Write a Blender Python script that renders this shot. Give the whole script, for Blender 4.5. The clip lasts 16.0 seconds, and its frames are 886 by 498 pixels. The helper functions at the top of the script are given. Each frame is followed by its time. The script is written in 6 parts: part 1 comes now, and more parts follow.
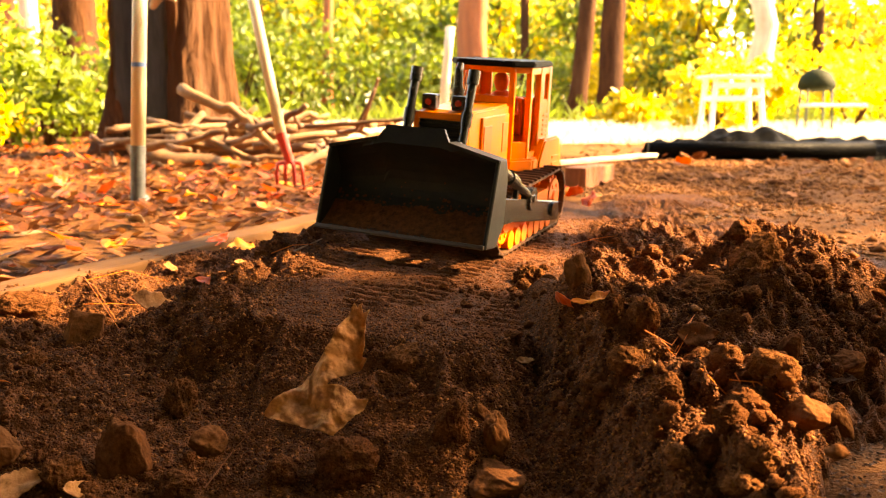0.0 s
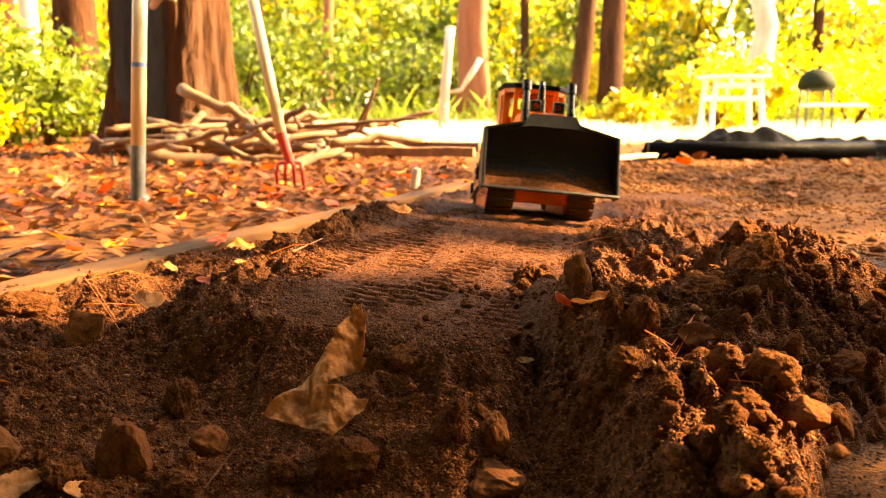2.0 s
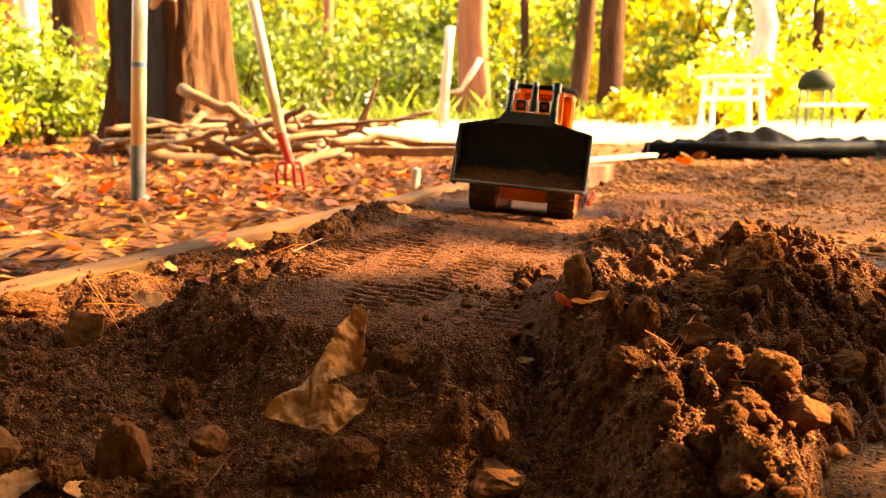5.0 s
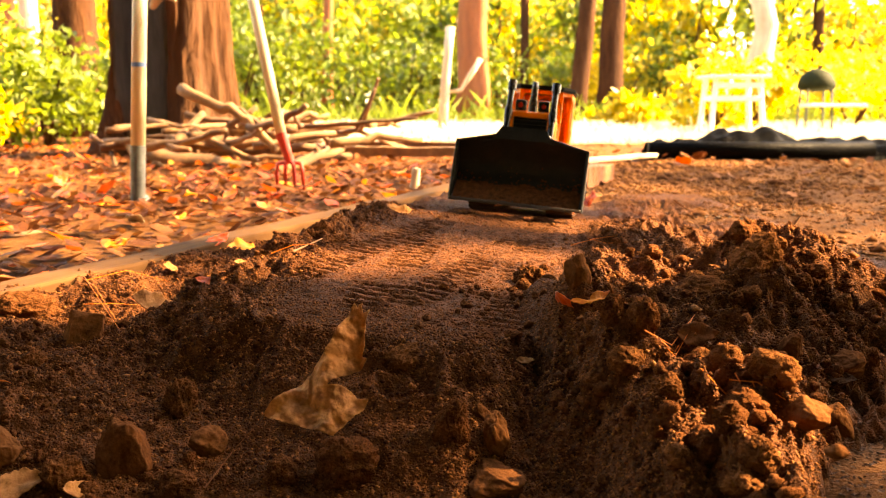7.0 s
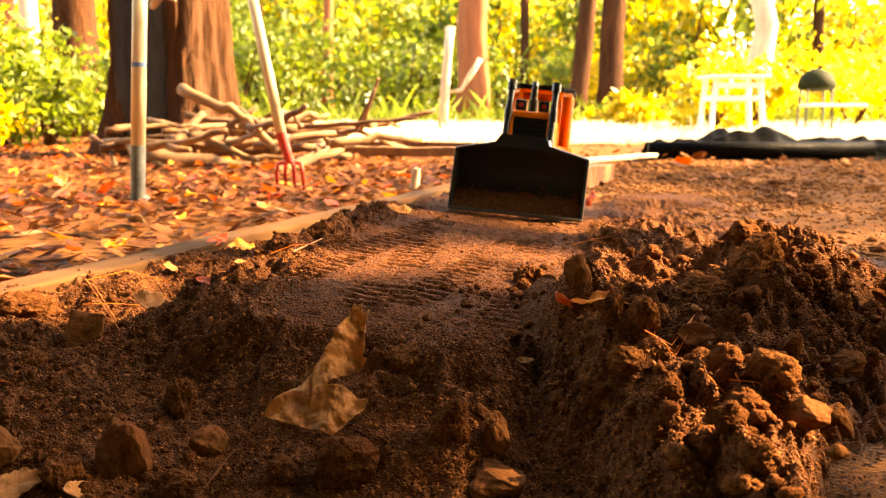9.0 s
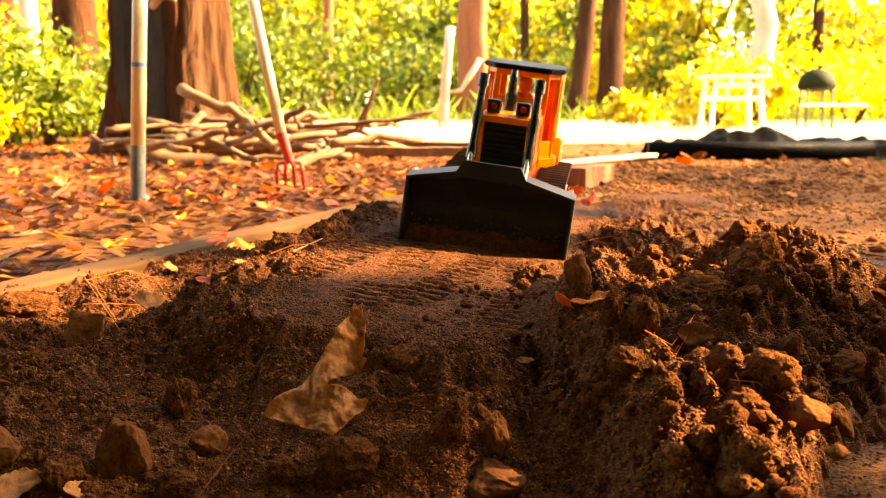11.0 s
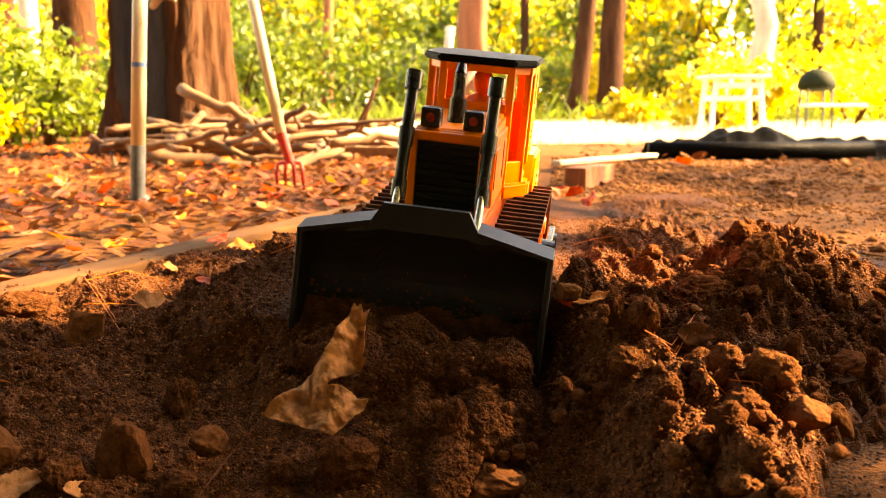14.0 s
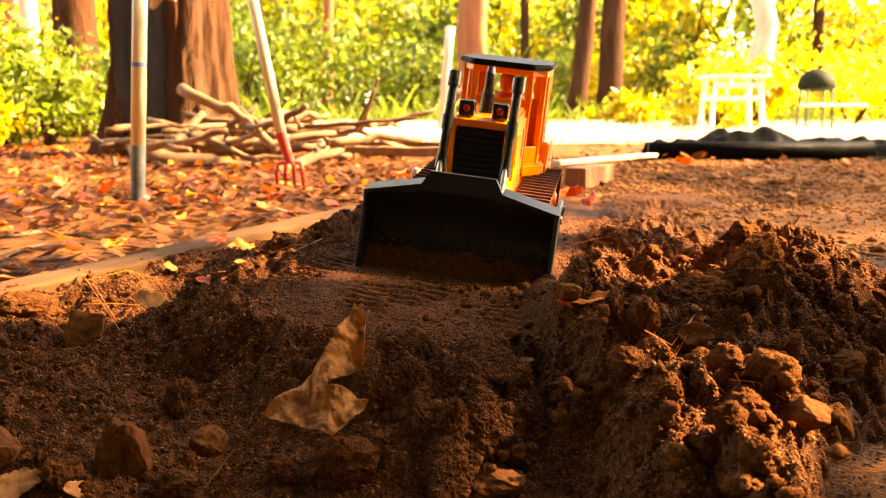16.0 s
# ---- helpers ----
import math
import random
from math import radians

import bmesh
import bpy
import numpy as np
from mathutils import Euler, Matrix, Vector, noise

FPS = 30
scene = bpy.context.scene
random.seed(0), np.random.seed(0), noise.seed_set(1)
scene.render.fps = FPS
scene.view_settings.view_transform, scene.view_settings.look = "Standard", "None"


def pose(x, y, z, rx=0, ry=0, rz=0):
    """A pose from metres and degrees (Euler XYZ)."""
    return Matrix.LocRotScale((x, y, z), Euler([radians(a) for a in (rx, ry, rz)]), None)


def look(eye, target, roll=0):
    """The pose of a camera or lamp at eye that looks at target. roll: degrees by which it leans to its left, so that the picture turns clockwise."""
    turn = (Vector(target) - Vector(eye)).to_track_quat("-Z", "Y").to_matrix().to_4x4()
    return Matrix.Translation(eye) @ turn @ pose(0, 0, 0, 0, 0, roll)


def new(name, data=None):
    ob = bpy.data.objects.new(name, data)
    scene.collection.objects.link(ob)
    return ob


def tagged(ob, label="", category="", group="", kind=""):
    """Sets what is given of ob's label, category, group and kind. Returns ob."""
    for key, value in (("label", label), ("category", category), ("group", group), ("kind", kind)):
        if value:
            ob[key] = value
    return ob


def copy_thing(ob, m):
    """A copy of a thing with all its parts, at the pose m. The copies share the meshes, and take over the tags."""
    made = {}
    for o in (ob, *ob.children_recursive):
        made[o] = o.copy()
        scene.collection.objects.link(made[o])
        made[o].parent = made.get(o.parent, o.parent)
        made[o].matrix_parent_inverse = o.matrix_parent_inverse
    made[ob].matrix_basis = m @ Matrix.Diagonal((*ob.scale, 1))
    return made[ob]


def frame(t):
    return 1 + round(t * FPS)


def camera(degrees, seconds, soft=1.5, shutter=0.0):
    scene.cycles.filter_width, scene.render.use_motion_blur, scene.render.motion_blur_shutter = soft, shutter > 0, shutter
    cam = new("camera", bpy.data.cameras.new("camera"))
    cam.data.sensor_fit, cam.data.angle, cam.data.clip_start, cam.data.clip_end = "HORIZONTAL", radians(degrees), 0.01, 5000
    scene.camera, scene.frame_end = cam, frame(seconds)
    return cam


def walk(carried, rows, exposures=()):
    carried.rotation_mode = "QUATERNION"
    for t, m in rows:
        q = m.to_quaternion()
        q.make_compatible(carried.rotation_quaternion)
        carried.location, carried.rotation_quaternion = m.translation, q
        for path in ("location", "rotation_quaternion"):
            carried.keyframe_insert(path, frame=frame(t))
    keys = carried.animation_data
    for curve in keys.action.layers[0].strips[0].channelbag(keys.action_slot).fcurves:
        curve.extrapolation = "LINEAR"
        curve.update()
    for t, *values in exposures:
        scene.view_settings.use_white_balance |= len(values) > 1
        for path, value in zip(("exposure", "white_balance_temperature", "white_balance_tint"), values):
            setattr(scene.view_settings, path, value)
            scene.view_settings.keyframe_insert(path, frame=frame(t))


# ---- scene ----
cam = camera(52.2, 16.0, soft=0.95, shutter=0.3)
cam.data.dof.use_dof = True
cam.data.dof.focus_distance = 0.84
cam.data.dof.aperture_fstop = 11.0
EYE = pose(0, 0, 0.25, 81, 0, 0)
walk(cam, [(0, EYE), (16, EYE)], exposures=[(0, 3.65, 11900, 20), (16, 3.65, 11900, 20)])

# ---- world and sun ----
SUN_TO = Vector((0.77, 0.13, 0.61)).normalized()
world = bpy.data.worlds.new("sky")
scene.world = world
world.use_nodes = True
wn = world.node_tree
sky = wn.nodes.new("ShaderNodeTexSky")
sky.sky_type = "NISHITA"
sky.sun_disc = False
sky.sun_elevation = math.asin(SUN_TO.z)
sky.sun_rotation = math.atan2(SUN_TO.x, SUN_TO.y)
wn.links.new(sky.outputs[0], wn.nodes["Background"].inputs[0])
wn.nodes["Background"].inputs[1].default_value = 0.15
sun = new("sun", bpy.data.lights.new("sun", "SUN"))
sun.data.energy = 5.0
sun.data.angle = radians(0.7)
sun.data.color = (1.0, 0.86, 0.62)
sun.matrix_world = look(SUN_TO * 30, (0, 0, 0))

# ---- numbers: smooth noise on arrays ----
RNG = np.random.default_rng(7)
TABLE = RNG.random((256, 256))


def vnoise(x, y, s, shift=0):
    """Smooth noise of wavelength s metres, about -1 to 1."""
    x, y = np.asarray(x) / s + 31.7 * shift, np.asarray(y) / s + 17.3 * shift
    xi, yi = np.floor(x).astype(int), np.floor(y).astype(int)
    fx, fy = x - xi, y - yi
    fx, fy = fx * fx * (3 - 2 * fx), fy * fy * (3 - 2 * fy)
    a = TABLE[xi & 255, yi & 255] * (1 - fx) + TABLE[(xi + 1) & 255, yi & 255] * fx
    b = TABLE[xi & 255, (yi + 1) & 255] * (1 - fx) + TABLE[(xi + 1) & 255, (yi + 1) & 255] * fx
    return (a * (1 - fy) + b * fy) * 2 - 1


def smooth(e0, e1, v):
    k = np.clip((np.asarray(v) - e0) / (e1 - e0), 0, 1)
    return k * k * (3 - 2 * k)


# ---- materials ----
def material(name, low, high, scale=40, rough=0.8, bump=0.3, fine=None, metal=0.0, spec=0.5, stain=0.0, stain_col=(0.05, 0.03, 0.02),
             stain_scale=6, island=0.0, trans=0.0, stretch=(1, 1, 1), per_object=0.0, dist=0.002):
    """A surface between two colours, with grain at two scales, stains, and relief."""
    m = bpy.data.materials.new(name)
    m.use_nodes = True
    t = m.node_tree
    bsdf = t.nodes["Principled BSDF"]

    def node(kind, **sets):
        n = t.nodes.new(kind)
        for key, value in sets.items():
            n.inputs[key].default_value = value
        return n

    coord = t.nodes.new("ShaderNodeTexCoord")
    mapping = node("ShaderNodeMapping", Scale=stretch)
    t.links.new(coord.outputs["Object"], mapping.inputs["Vector"])
    n1 = node("ShaderNodeTexNoise", Scale=scale, Detail=8.0, Roughness=0.65)
    n2 = node("ShaderNodeTexNoise", Scale=fine or scale * 8, Detail=4.0)
    n3 = node("ShaderNodeTexNoise", Scale=stain_scale, Detail=6.0, Roughness=0.6)
    for n in (n1, n2, n3):
        t.links.new(mapping.outputs[0], n.inputs["Vector"])
    add = t.nodes.new("ShaderNodeMath")
    add.operation = "MULTIPLY_ADD"
    add.inputs[1].default_value = 0.45
    t.links.new(n2.outputs[0], add.inputs[0])
    t.links.new(n1.outputs[0], add.inputs[2])
    ramp = t.nodes.new("ShaderNodeMapRange")
    ramp.inputs["From Min"].default_value = 0.45
    ramp.inputs["From Max"].default_value = 1.0
    t.links.new(add.outputs[0], ramp.inputs["Value"])
    mix = t.nodes.new("ShaderNodeMix")
    mix.data_type = "RGBA"
    mix.inputs["A"].default_value, mix.inputs["B"].default_value = (*low, 1), (*high, 1)
    t.links.new(ramp.outputs[0], mix.inputs["Factor"])
    colour = mix.outputs["Result"]
    if stain:
        sr = t.nodes.new("ShaderNodeMapRange")
        sr.inputs["From Min"].default_value, sr.inputs["From Max"].default_value = 0.5, 0.68
        sr.inputs["To Max"].default_value = stain
        t.links.new(n3.outputs[0], sr.inputs["Value"])
        m2 = t.nodes.new("ShaderNodeMix")
        m2.data_type = "RGBA"
        t.links.new(sr.outputs[0], m2.inputs["Factor"])
        t.links.new(colour, m2.inputs["A"])
        m2.inputs["B"].default_value = (*stain_col, 1)
        colour = m2.outputs["Result"]
    if island or per_object:
        src = t.nodes.new("ShaderNodeNewGeometry").outputs["Random Per Island"] if island else t.nodes.new("ShaderNodeObjectInfo").outputs["Random"]
        k = island or per_object
        r1 = t.nodes.new("ShaderNodeMapRange")
        r1.inputs["To Min"].default_value, r1.inputs["To Max"].default_value = 1 - k, 1 + k
        t.links.new(src, r1.inputs["Value"])
        r2 = t.nodes.new("ShaderNodeMapRange")
        r2.inputs["To Min"].default_value, r2.inputs["To Max"].default_value = 0.5 - 0.012 * k, 0.5 + 0.012 * k
        t.links.new(src, r2.inputs["Value"])
        hsv = t.nodes.new("ShaderNodeHueSaturation")
        t.links.new(r1.outputs[0], hsv.inputs["Value"])
        t.links.new(r2.outputs[0], hsv.inputs["Hue"])
        t.links.new(colour, hsv.inputs["Color"])
        colour = hsv.outputs[0]
    t.links.new(colour, bsdf.inputs["Base Color"])
    rr = t.nodes.new("ShaderNodeMapRange")
    rr.inputs["To Min"].default_value, rr.inputs["To Max"].default_value = max(rough - 0.12, 0.05), min(rough + 0.12, 1)
    t.links.new(n1.outputs[0], rr.inputs["Value"])
    t.links.new(rr.outputs[0], bsdf.inputs["Roughness"])
    bsdf.inputs["Metallic"].default_value = metal
    bsdf.inputs["Specular IOR Level"].default_value = spec
    if bump:
        b = node("ShaderNodeBump", Strength=bump, Distance=dist)
        t.links.new(add.outputs[0], b.inputs["Height"])
        t.links.new(b.outputs[0], bsdf.inputs["Normal"])
    if trans:
        tl = t.nodes.new("ShaderNodeBsdfTranslucent")
        t.links.new(colour, tl.inputs[0])
        ms = t.nodes.new("ShaderNodeMixShader")
        ms.inputs[0].default_value = trans
        t.links.new(bsdf.outputs[0], ms.inputs[1])
        t.links.new(tl.outputs[0], ms.inputs[2])
        t.links.new(ms.outputs[0], t.nodes["Material Output"].inputs[0])
    return m


# Dark soil; its near-black low colour also paints in shade between the crumbs.
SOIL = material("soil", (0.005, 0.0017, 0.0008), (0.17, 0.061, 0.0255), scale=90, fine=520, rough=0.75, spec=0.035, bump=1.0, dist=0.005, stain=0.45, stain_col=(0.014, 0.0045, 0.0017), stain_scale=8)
CRUMB = material("soil_crumbs", (0.009, 0.003, 0.0013), (0.23, 0.083, 0.034), scale=160, fine=800, rough=0.8, spec=0.03, bump=0.6, island=0.6)
GRIT = material("grit_ground", (0.040, 0.016, 0.006), (0.19, 0.078, 0.030), scale=14, fine=240, rough=0.95, spec=0.03, bump=0.9, dist=0.008, stain=0.55, stain_col=(0.07, 0.03, 0.012), stain_scale=2.2)
CLOD = material("soil_clod", (0.008, 0.0027, 0.0012), (0.20, 0.072, 0.029), scale=110, fine=520, rough=0.95, spec=0.0, bump=1.0, dist=0.005, stain=0.4, stain_col=(0.012, 0.004, 0.0015), stain_scale=30, per_object=0.2)
STONE = material("stone", (0.05, 0.018, 0.0075), (0.16, 0.06, 0.025), scale=35, fine=400, rough=0.9, spec=0.0, bump=0.6, stain=0.85, stain_col=(0.016, 0.0055, 0.002), stain_scale=40, per_object=0.2)
YELLOW = material("orange_plastic", (0.88, 0.175, 0.003), (0.93, 0.20, 0.004), scale=30, rough=0.36, bump=0.04, stain=0.25, stain_col=(0.4, 0.15, 0.03), stain_scale=35)
ORANGE = material("deep_orange_plastic", (0.75, 0.12, 0.012), (0.82, 0.15, 0.015), scale=30, rough=0.35, bump=0.03, stain=0.3, stain_col=(0.3, 0.09, 0.03), stain_scale=30)
BLACK = material("black_plastic", (0.006, 0.006, 0.006), (0.011, 0.011, 0.011), scale=60, rough=0.22, spec=0.35, bump=0.08, stain=0.3, stain_col=(0.06, 0.04, 0.03), stain_scale=40)
BLADE = material("dark_painted_blade", (0.008, 0.008, 0.0075), (0.016, 0.016, 0.0145), scale=50, rough=0.45, spec=0.12, bump=0.12, stain=0.45, stain_col=(0.03, 0.02, 0.014), stain_scale=22)
ROOF = material("black_roof_plastic", (0.003, 0.003, 0.003), (0.006, 0.006, 0.0055), scale=50, rough=0.5, spec=0.05, bump=0.1)
STEEL = material("worn_steel", (0.45, 0.42, 0.38), (0.7, 0.66, 0.6), scale=70, rough=0.3, bump=0.1, metal=1.0)
LIP = material("worn_blade_edge", (0.012, 0.007, 0.004), (0.04, 0.026, 0.017), scale=90, rough=0.5, bump=0.3)
SHOE = material("track_rubber", (0.03, 0.014, 0.008), (0.10, 0.046, 0.022), scale=80, rough=0.8, spec=0.08, bump=0.3, stain=0.6, stain_col=(0.07, 0.03, 0.014), stain_scale=50)
REDLENS = material("red_lamp_lens", (0.22, 0.012, 0.008), (0.38, 0.03, 0.02), scale=90, rough=0.15, bump=0.0)
TIMBER = material("weathered_timber", (0.035, 0.016, 0.007), (0.15, 0.071, 0.030), scale=9, fine=120, rough=0.85, spec=0.08, bump=0.5, stretch=(1, 0.08, 1), stain=0.5, stain_col=(0.10, 0.06, 0.03), stain_scale=5)
BARK = material("bark", (0.010, 0.0038, 0.0017), (0.095, 0.037, 0.015), scale=14, fine=90, rough=0.95, spec=0.1, bump=1.0, dist=0.03, stretch=(1, 1, 0.16), stain=0.5, stain_col=(0.07, 0.032, 0.018), stain_scale=3)
REDBARK = material("red_bark", (0.16, 0.042, 0.012), (0.34, 0.105, 0.034), scale=9, fine=70, rough=0.9, bump=1.0, dist=0.02, stretch=(1, 1, 0.2))
CHAR = material("charred_wood", (0.022, 0.021, 0.020), (0.10, 0.095, 0.088), scale=12, fine=80, rough=0.85, bump=0.9, dist=0.01, stretch=(1, 1, 0.15))
PALEBARK = material("pale_bark", (0.35, 0.26, 0.17), (0.62, 0.5, 0.36), scale=10, fine=60, rough=0.85, bump=0.6, stretch=(1, 1, 0.2))
CAKED = material("caked_wet_soil", (0.012, 0.004, 0.0016), (0.16, 0.056, 0.022), scale=130, fine=700, rough=0.9, spec=0.05, bump=1.0, dist=0.004)
STICK = material("dead_branch_wood", (0.06, 0.025, 0.010), (0.27, 0.135, 0.06), scale=16, fine=150, rough=0.85, bump=0.6, per_object=0.3)
HANDLE = material("pale_ash_handle", (0.50, 0.40, 0.24), (0.74, 0.62, 0.42), scale=12, fine=120, rough=0.5, bump=0.2, stretch=(1, 1, 0.1))
REDPAINT = material("red_painted_steel", (0.45, 0.02, 0.015), (0.6, 0.045, 0.03), scale=30, rough=0.45, bump=0.15, stain=0.3, stain_col=(0.2, 0.06, 0.04), stain_scale=20)
IRON = material("grey_steel", (0.06, 0.065, 0.07), (0.16, 0.17, 0.17), scale=30, rough=0.5, bump=0.2, metal=0.6)
TARP = material("black_plastic_sheet", (0.0012, 0.0012, 0.0012), (0.004, 0.0036, 0.0032), scale=8, rough=0.5, spec=0.02, bump=0.5, dist=0.01, stain=0.0, stain_col=(0.10, 0.06, 0.035), stain_scale=3)
LEAF = material("green_leaf", (0.055, 0.10, 0.010), (0.19, 0.24, 0.022), scale=3, rough=0.5, bump=0.1, island=0.45, trans=0.5)
# Dark, barely translucent leaf of the two added crowns, so little light passes.
SHADELEAF = material("light_blocking_leaf", (0.02, 0.03, 0.006), (0.06, 0.07, 0.012), scale=3, rough=0.5, bump=0.1, island=0.3, trans=0.15)
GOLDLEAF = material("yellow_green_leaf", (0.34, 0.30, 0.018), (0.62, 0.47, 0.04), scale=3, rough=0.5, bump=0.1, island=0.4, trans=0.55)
DEADLEAF = material("dry_leaf", (0.28, 0.105, 0.038), (0.60, 0.28, 0.115), scale=70, fine=420, rough=0.75, spec=0.08, bump=0.9, stain=0.75, stain_col=(0.09, 0.032, 0.011), stain_scale=60, trans=0.3)
LITTER = material("fallen_leaves", (0.05, 0.013, 0.005), (0.20, 0.066, 0.021), scale=25, rough=0.7, spec=0.15, bump=0.3, island=0.6, trans=0.25)
REDLEAF = material("red_leaf", (0.5, 0.05, 0.015), (0.75, 0.14, 0.02), scale=30, rough=0.5, bump=0.2, trans=0.3)
YELLOWLEAF = material("orange_yellow_leaf", (0.60, 0.14, 0.015), (0.80, 0.32, 0.035), scale=40, rough=0.5, bump=0.2, trans=0.3)
NEEDLE = material("pine_needle", (0.42, 0.085, 0.012), (0.58, 0.15, 0.025), scale=60, rough=0.6, spec=0.1, bump=0.0)
WHITE = material("white_painted_wood", (0.72, 0.7, 0.66), (0.82, 0.8, 0.76), scale=20, rough=0.5, bump=0.15, stain=0.2, stain_col=(0.5, 0.45, 0.36))
SKIN = material("toy_figure_plastic", (0.85, 0.10, 0.02), (0.92, 0.14, 0.03), scale=40, rough=0.5, bump=0.02)


# ---- mesh helpers ----
def mesh_from(name, bm, mat, smooth_faces=False):
    me = bpy.data.meshes.new(name)
    bm.to_mesh(me)
    bm.free()
    me.materials.append(mat)
    if smooth_faces:
        me.polygons.foreach_set("use_smooth", [True] * len(me.polygons))
    return me


def part(name, bm, mat, parent=None, label="", smooth_faces=False):
    ob = new(name, mesh_from(name, bm, mat, smooth_faces))
    ob.parent = parent
    return tagged(ob, label) if label else ob


def arrays(name, verts, faces, mat, smooth_faces=False):
    """A mesh object from computed arrays of corners and of equal-sized faces."""
    me = bpy.data.meshes.new(name)
    verts, faces = np.asarray(verts, float), np.asarray(faces, int)
    k = faces.shape[1]
    me.vertices.add(len(verts))
    me.vertices.foreach_set("co", verts.ravel())
    me.loops.add(faces.size)
    me.loops.foreach_set("vertex_index", faces.ravel().astype(np.int32))
    me.polygons.add(len(faces))
    me.polygons.foreach_set("loop_start", np.arange(0, faces.size, k, dtype=np.int32))
    me.update(calc_edges=True)
    me.polygons.foreach_set("use_smooth", [smooth_faces] * len(faces))
    me.materials.append(mat)
    return new(name, me)


def box(bm, c, s, bevel=0.0, rot=None):
    m = Matrix.Translation(c) @ (rot or Matrix()) @ Matrix.Diagonal((*s, 1))
    r = bmesh.ops.create_cube(bm, size=1, matrix=m)
    if bevel:
        edges = list({e for v in r["verts"] for e in v.link_edges})
        bmesh.ops.bevel(bm, geom=edges, offset=bevel, segments=2, affect="EDGES", profile=0.5)


def rod(bm, a, b, r0, r1=None, seg=14):
    a, b = Vector(a), Vector(b)
    d = b - a
    m = Matrix.Translation((a + b) / 2) @ d.to_track_quat("Z", "Y").to_matrix().to_4x4()
    bmesh.ops.create_cone(bm, cap_ends=True, segments=seg, radius1=r0, radius2=r0 if r1 is None else r1, depth=d.length, matrix=m)


def tube(bm, pts, radii, seg=10):
    """A tapering, bending tube through points."""
    rings = []
    pts = [Vector(p) for p in pts]
    for i, p in enumerate(pts):
        d = (pts[min(i + 1, len(pts) - 1)] - pts[max(i - 1, 0)]).normalized()
        u = d.cross(Vector((0.31, 0.92, 0.2))).normalized()
        w = d.cross(u)
        rings.append([bm.verts.new(p + (u * math.cos(a) + w * math.sin(a)) * radii[i]) for a in (k * math.tau / seg for k in range(seg))])
    for r0, r1 in zip(rings, rings[1:]):
        for k in range(seg):
            bm.faces.new((r0[k], r0[(k + 1) % seg], r1[(k + 1) % seg], r1[k]))
    bm.faces.new(rings[0][::-1])
    bm.faces.new(rings[-1])


def prism(bm, outline, x0, x1):
    """A solid of an outline in (y, z), from x0 to x1."""
    a = [bm.verts.new((x0, y, z)) for y, z in outline]
    b = [bm.verts.new((x1, y, z)) for y, z in outline]
    n = len(a)
    bm.faces.new(a)
    bm.faces.new(b[::-1])
    for i in range(n):
        bm.faces.new((a[(i + 1) % n], a[i], b[i], b[(i + 1) % n]))
    bmesh.ops.recalc_face_normals(bm, faces=bm.faces)


def slab(bm, outline, z0, z1):
    """A solid of an outline in (x, y), from z0 to z1."""
    a = [bm.verts.new((x, y, z0)) for x, y in outline]
    b = [bm.verts.new((x, y, z1)) for x, y in outline]
    n = len(a)
    bm.faces.new(a)
    bm.faces.new(b[::-1])
    for i in range(n):
        bm.faces.new((a[(i + 1) % n], a[i], b[i], b[(i + 1) % n]))
    bmesh.ops.recalc_face_normals(bm, faces=bm.faces)


# ---- the heap of soil ----
PATH_Y = np.array([0.30, 0.74, 0.80, 0.87, 1.0, 1.15, 1.3, 1.45, 1.6, 1.71, 1.85, 2.0, 2.2, 2.5])
PATH_Z = np.array([0.042, 0.043, 0.044, 0.047, 0.054, 0.060, 0.065, 0.065, 0.057, 0.047, 0.038, 0.034, 0.022, 0.0])
# brink of the flattened top, and the level at the foot of its front
BRINK_X, BRINK_Y = np.array([-0.42, -0.27, -0.17, -0.09, 0.0, 0.06, 0.13, 0.3]), np.array([0.98, 0.90, 0.815, 0.765, 0.745, 0.775, 0.83, 0.85])
FOOT_Y, FOOT_Z = np.array([0.36, 0.50, 0.60, 0.68, 0.78]), np.array([-0.075, -0.066, -0.045, -0.018, 0.006])
RIDGE = [(0.11, 1.04, 0.020, 0.034), (0.108, 0.92, 0.044, 0.040), (0.122, 0.80, 0.056, 0.044), (0.142, 0.70, 0.058, 0.046), (0.168, 0.615, 0.056, 0.048), (0.192, 0.545, 0.052, 0.048), (0.214, 0.485, 0.047, 0.048), (0.245, 0.40, 0.040, 0.046)]
HEAPS = [(0.405, 1.07, 0.106, 0.085, 0.10), (0.33, 0.97, 0.050, 0.085, 0.10), (0.33, 1.42, 0.055, 0.075, 0.09), (0.24, 1.10, 0.035, 0.06, 0.10), (0.25, 0.83, 0.038, 0.065, 0.08), (0.225, 0.715, 0.044, 0.062, 0.085), (0.232, 0.615, 0.040, 0.050, 0.075)]


def path_x(y):
    return np.interp(y, [0.6, 0.99, 1.3, 1.71, 2.4], [-0.05, 0.012, 0.07, 0.16, 0.3])


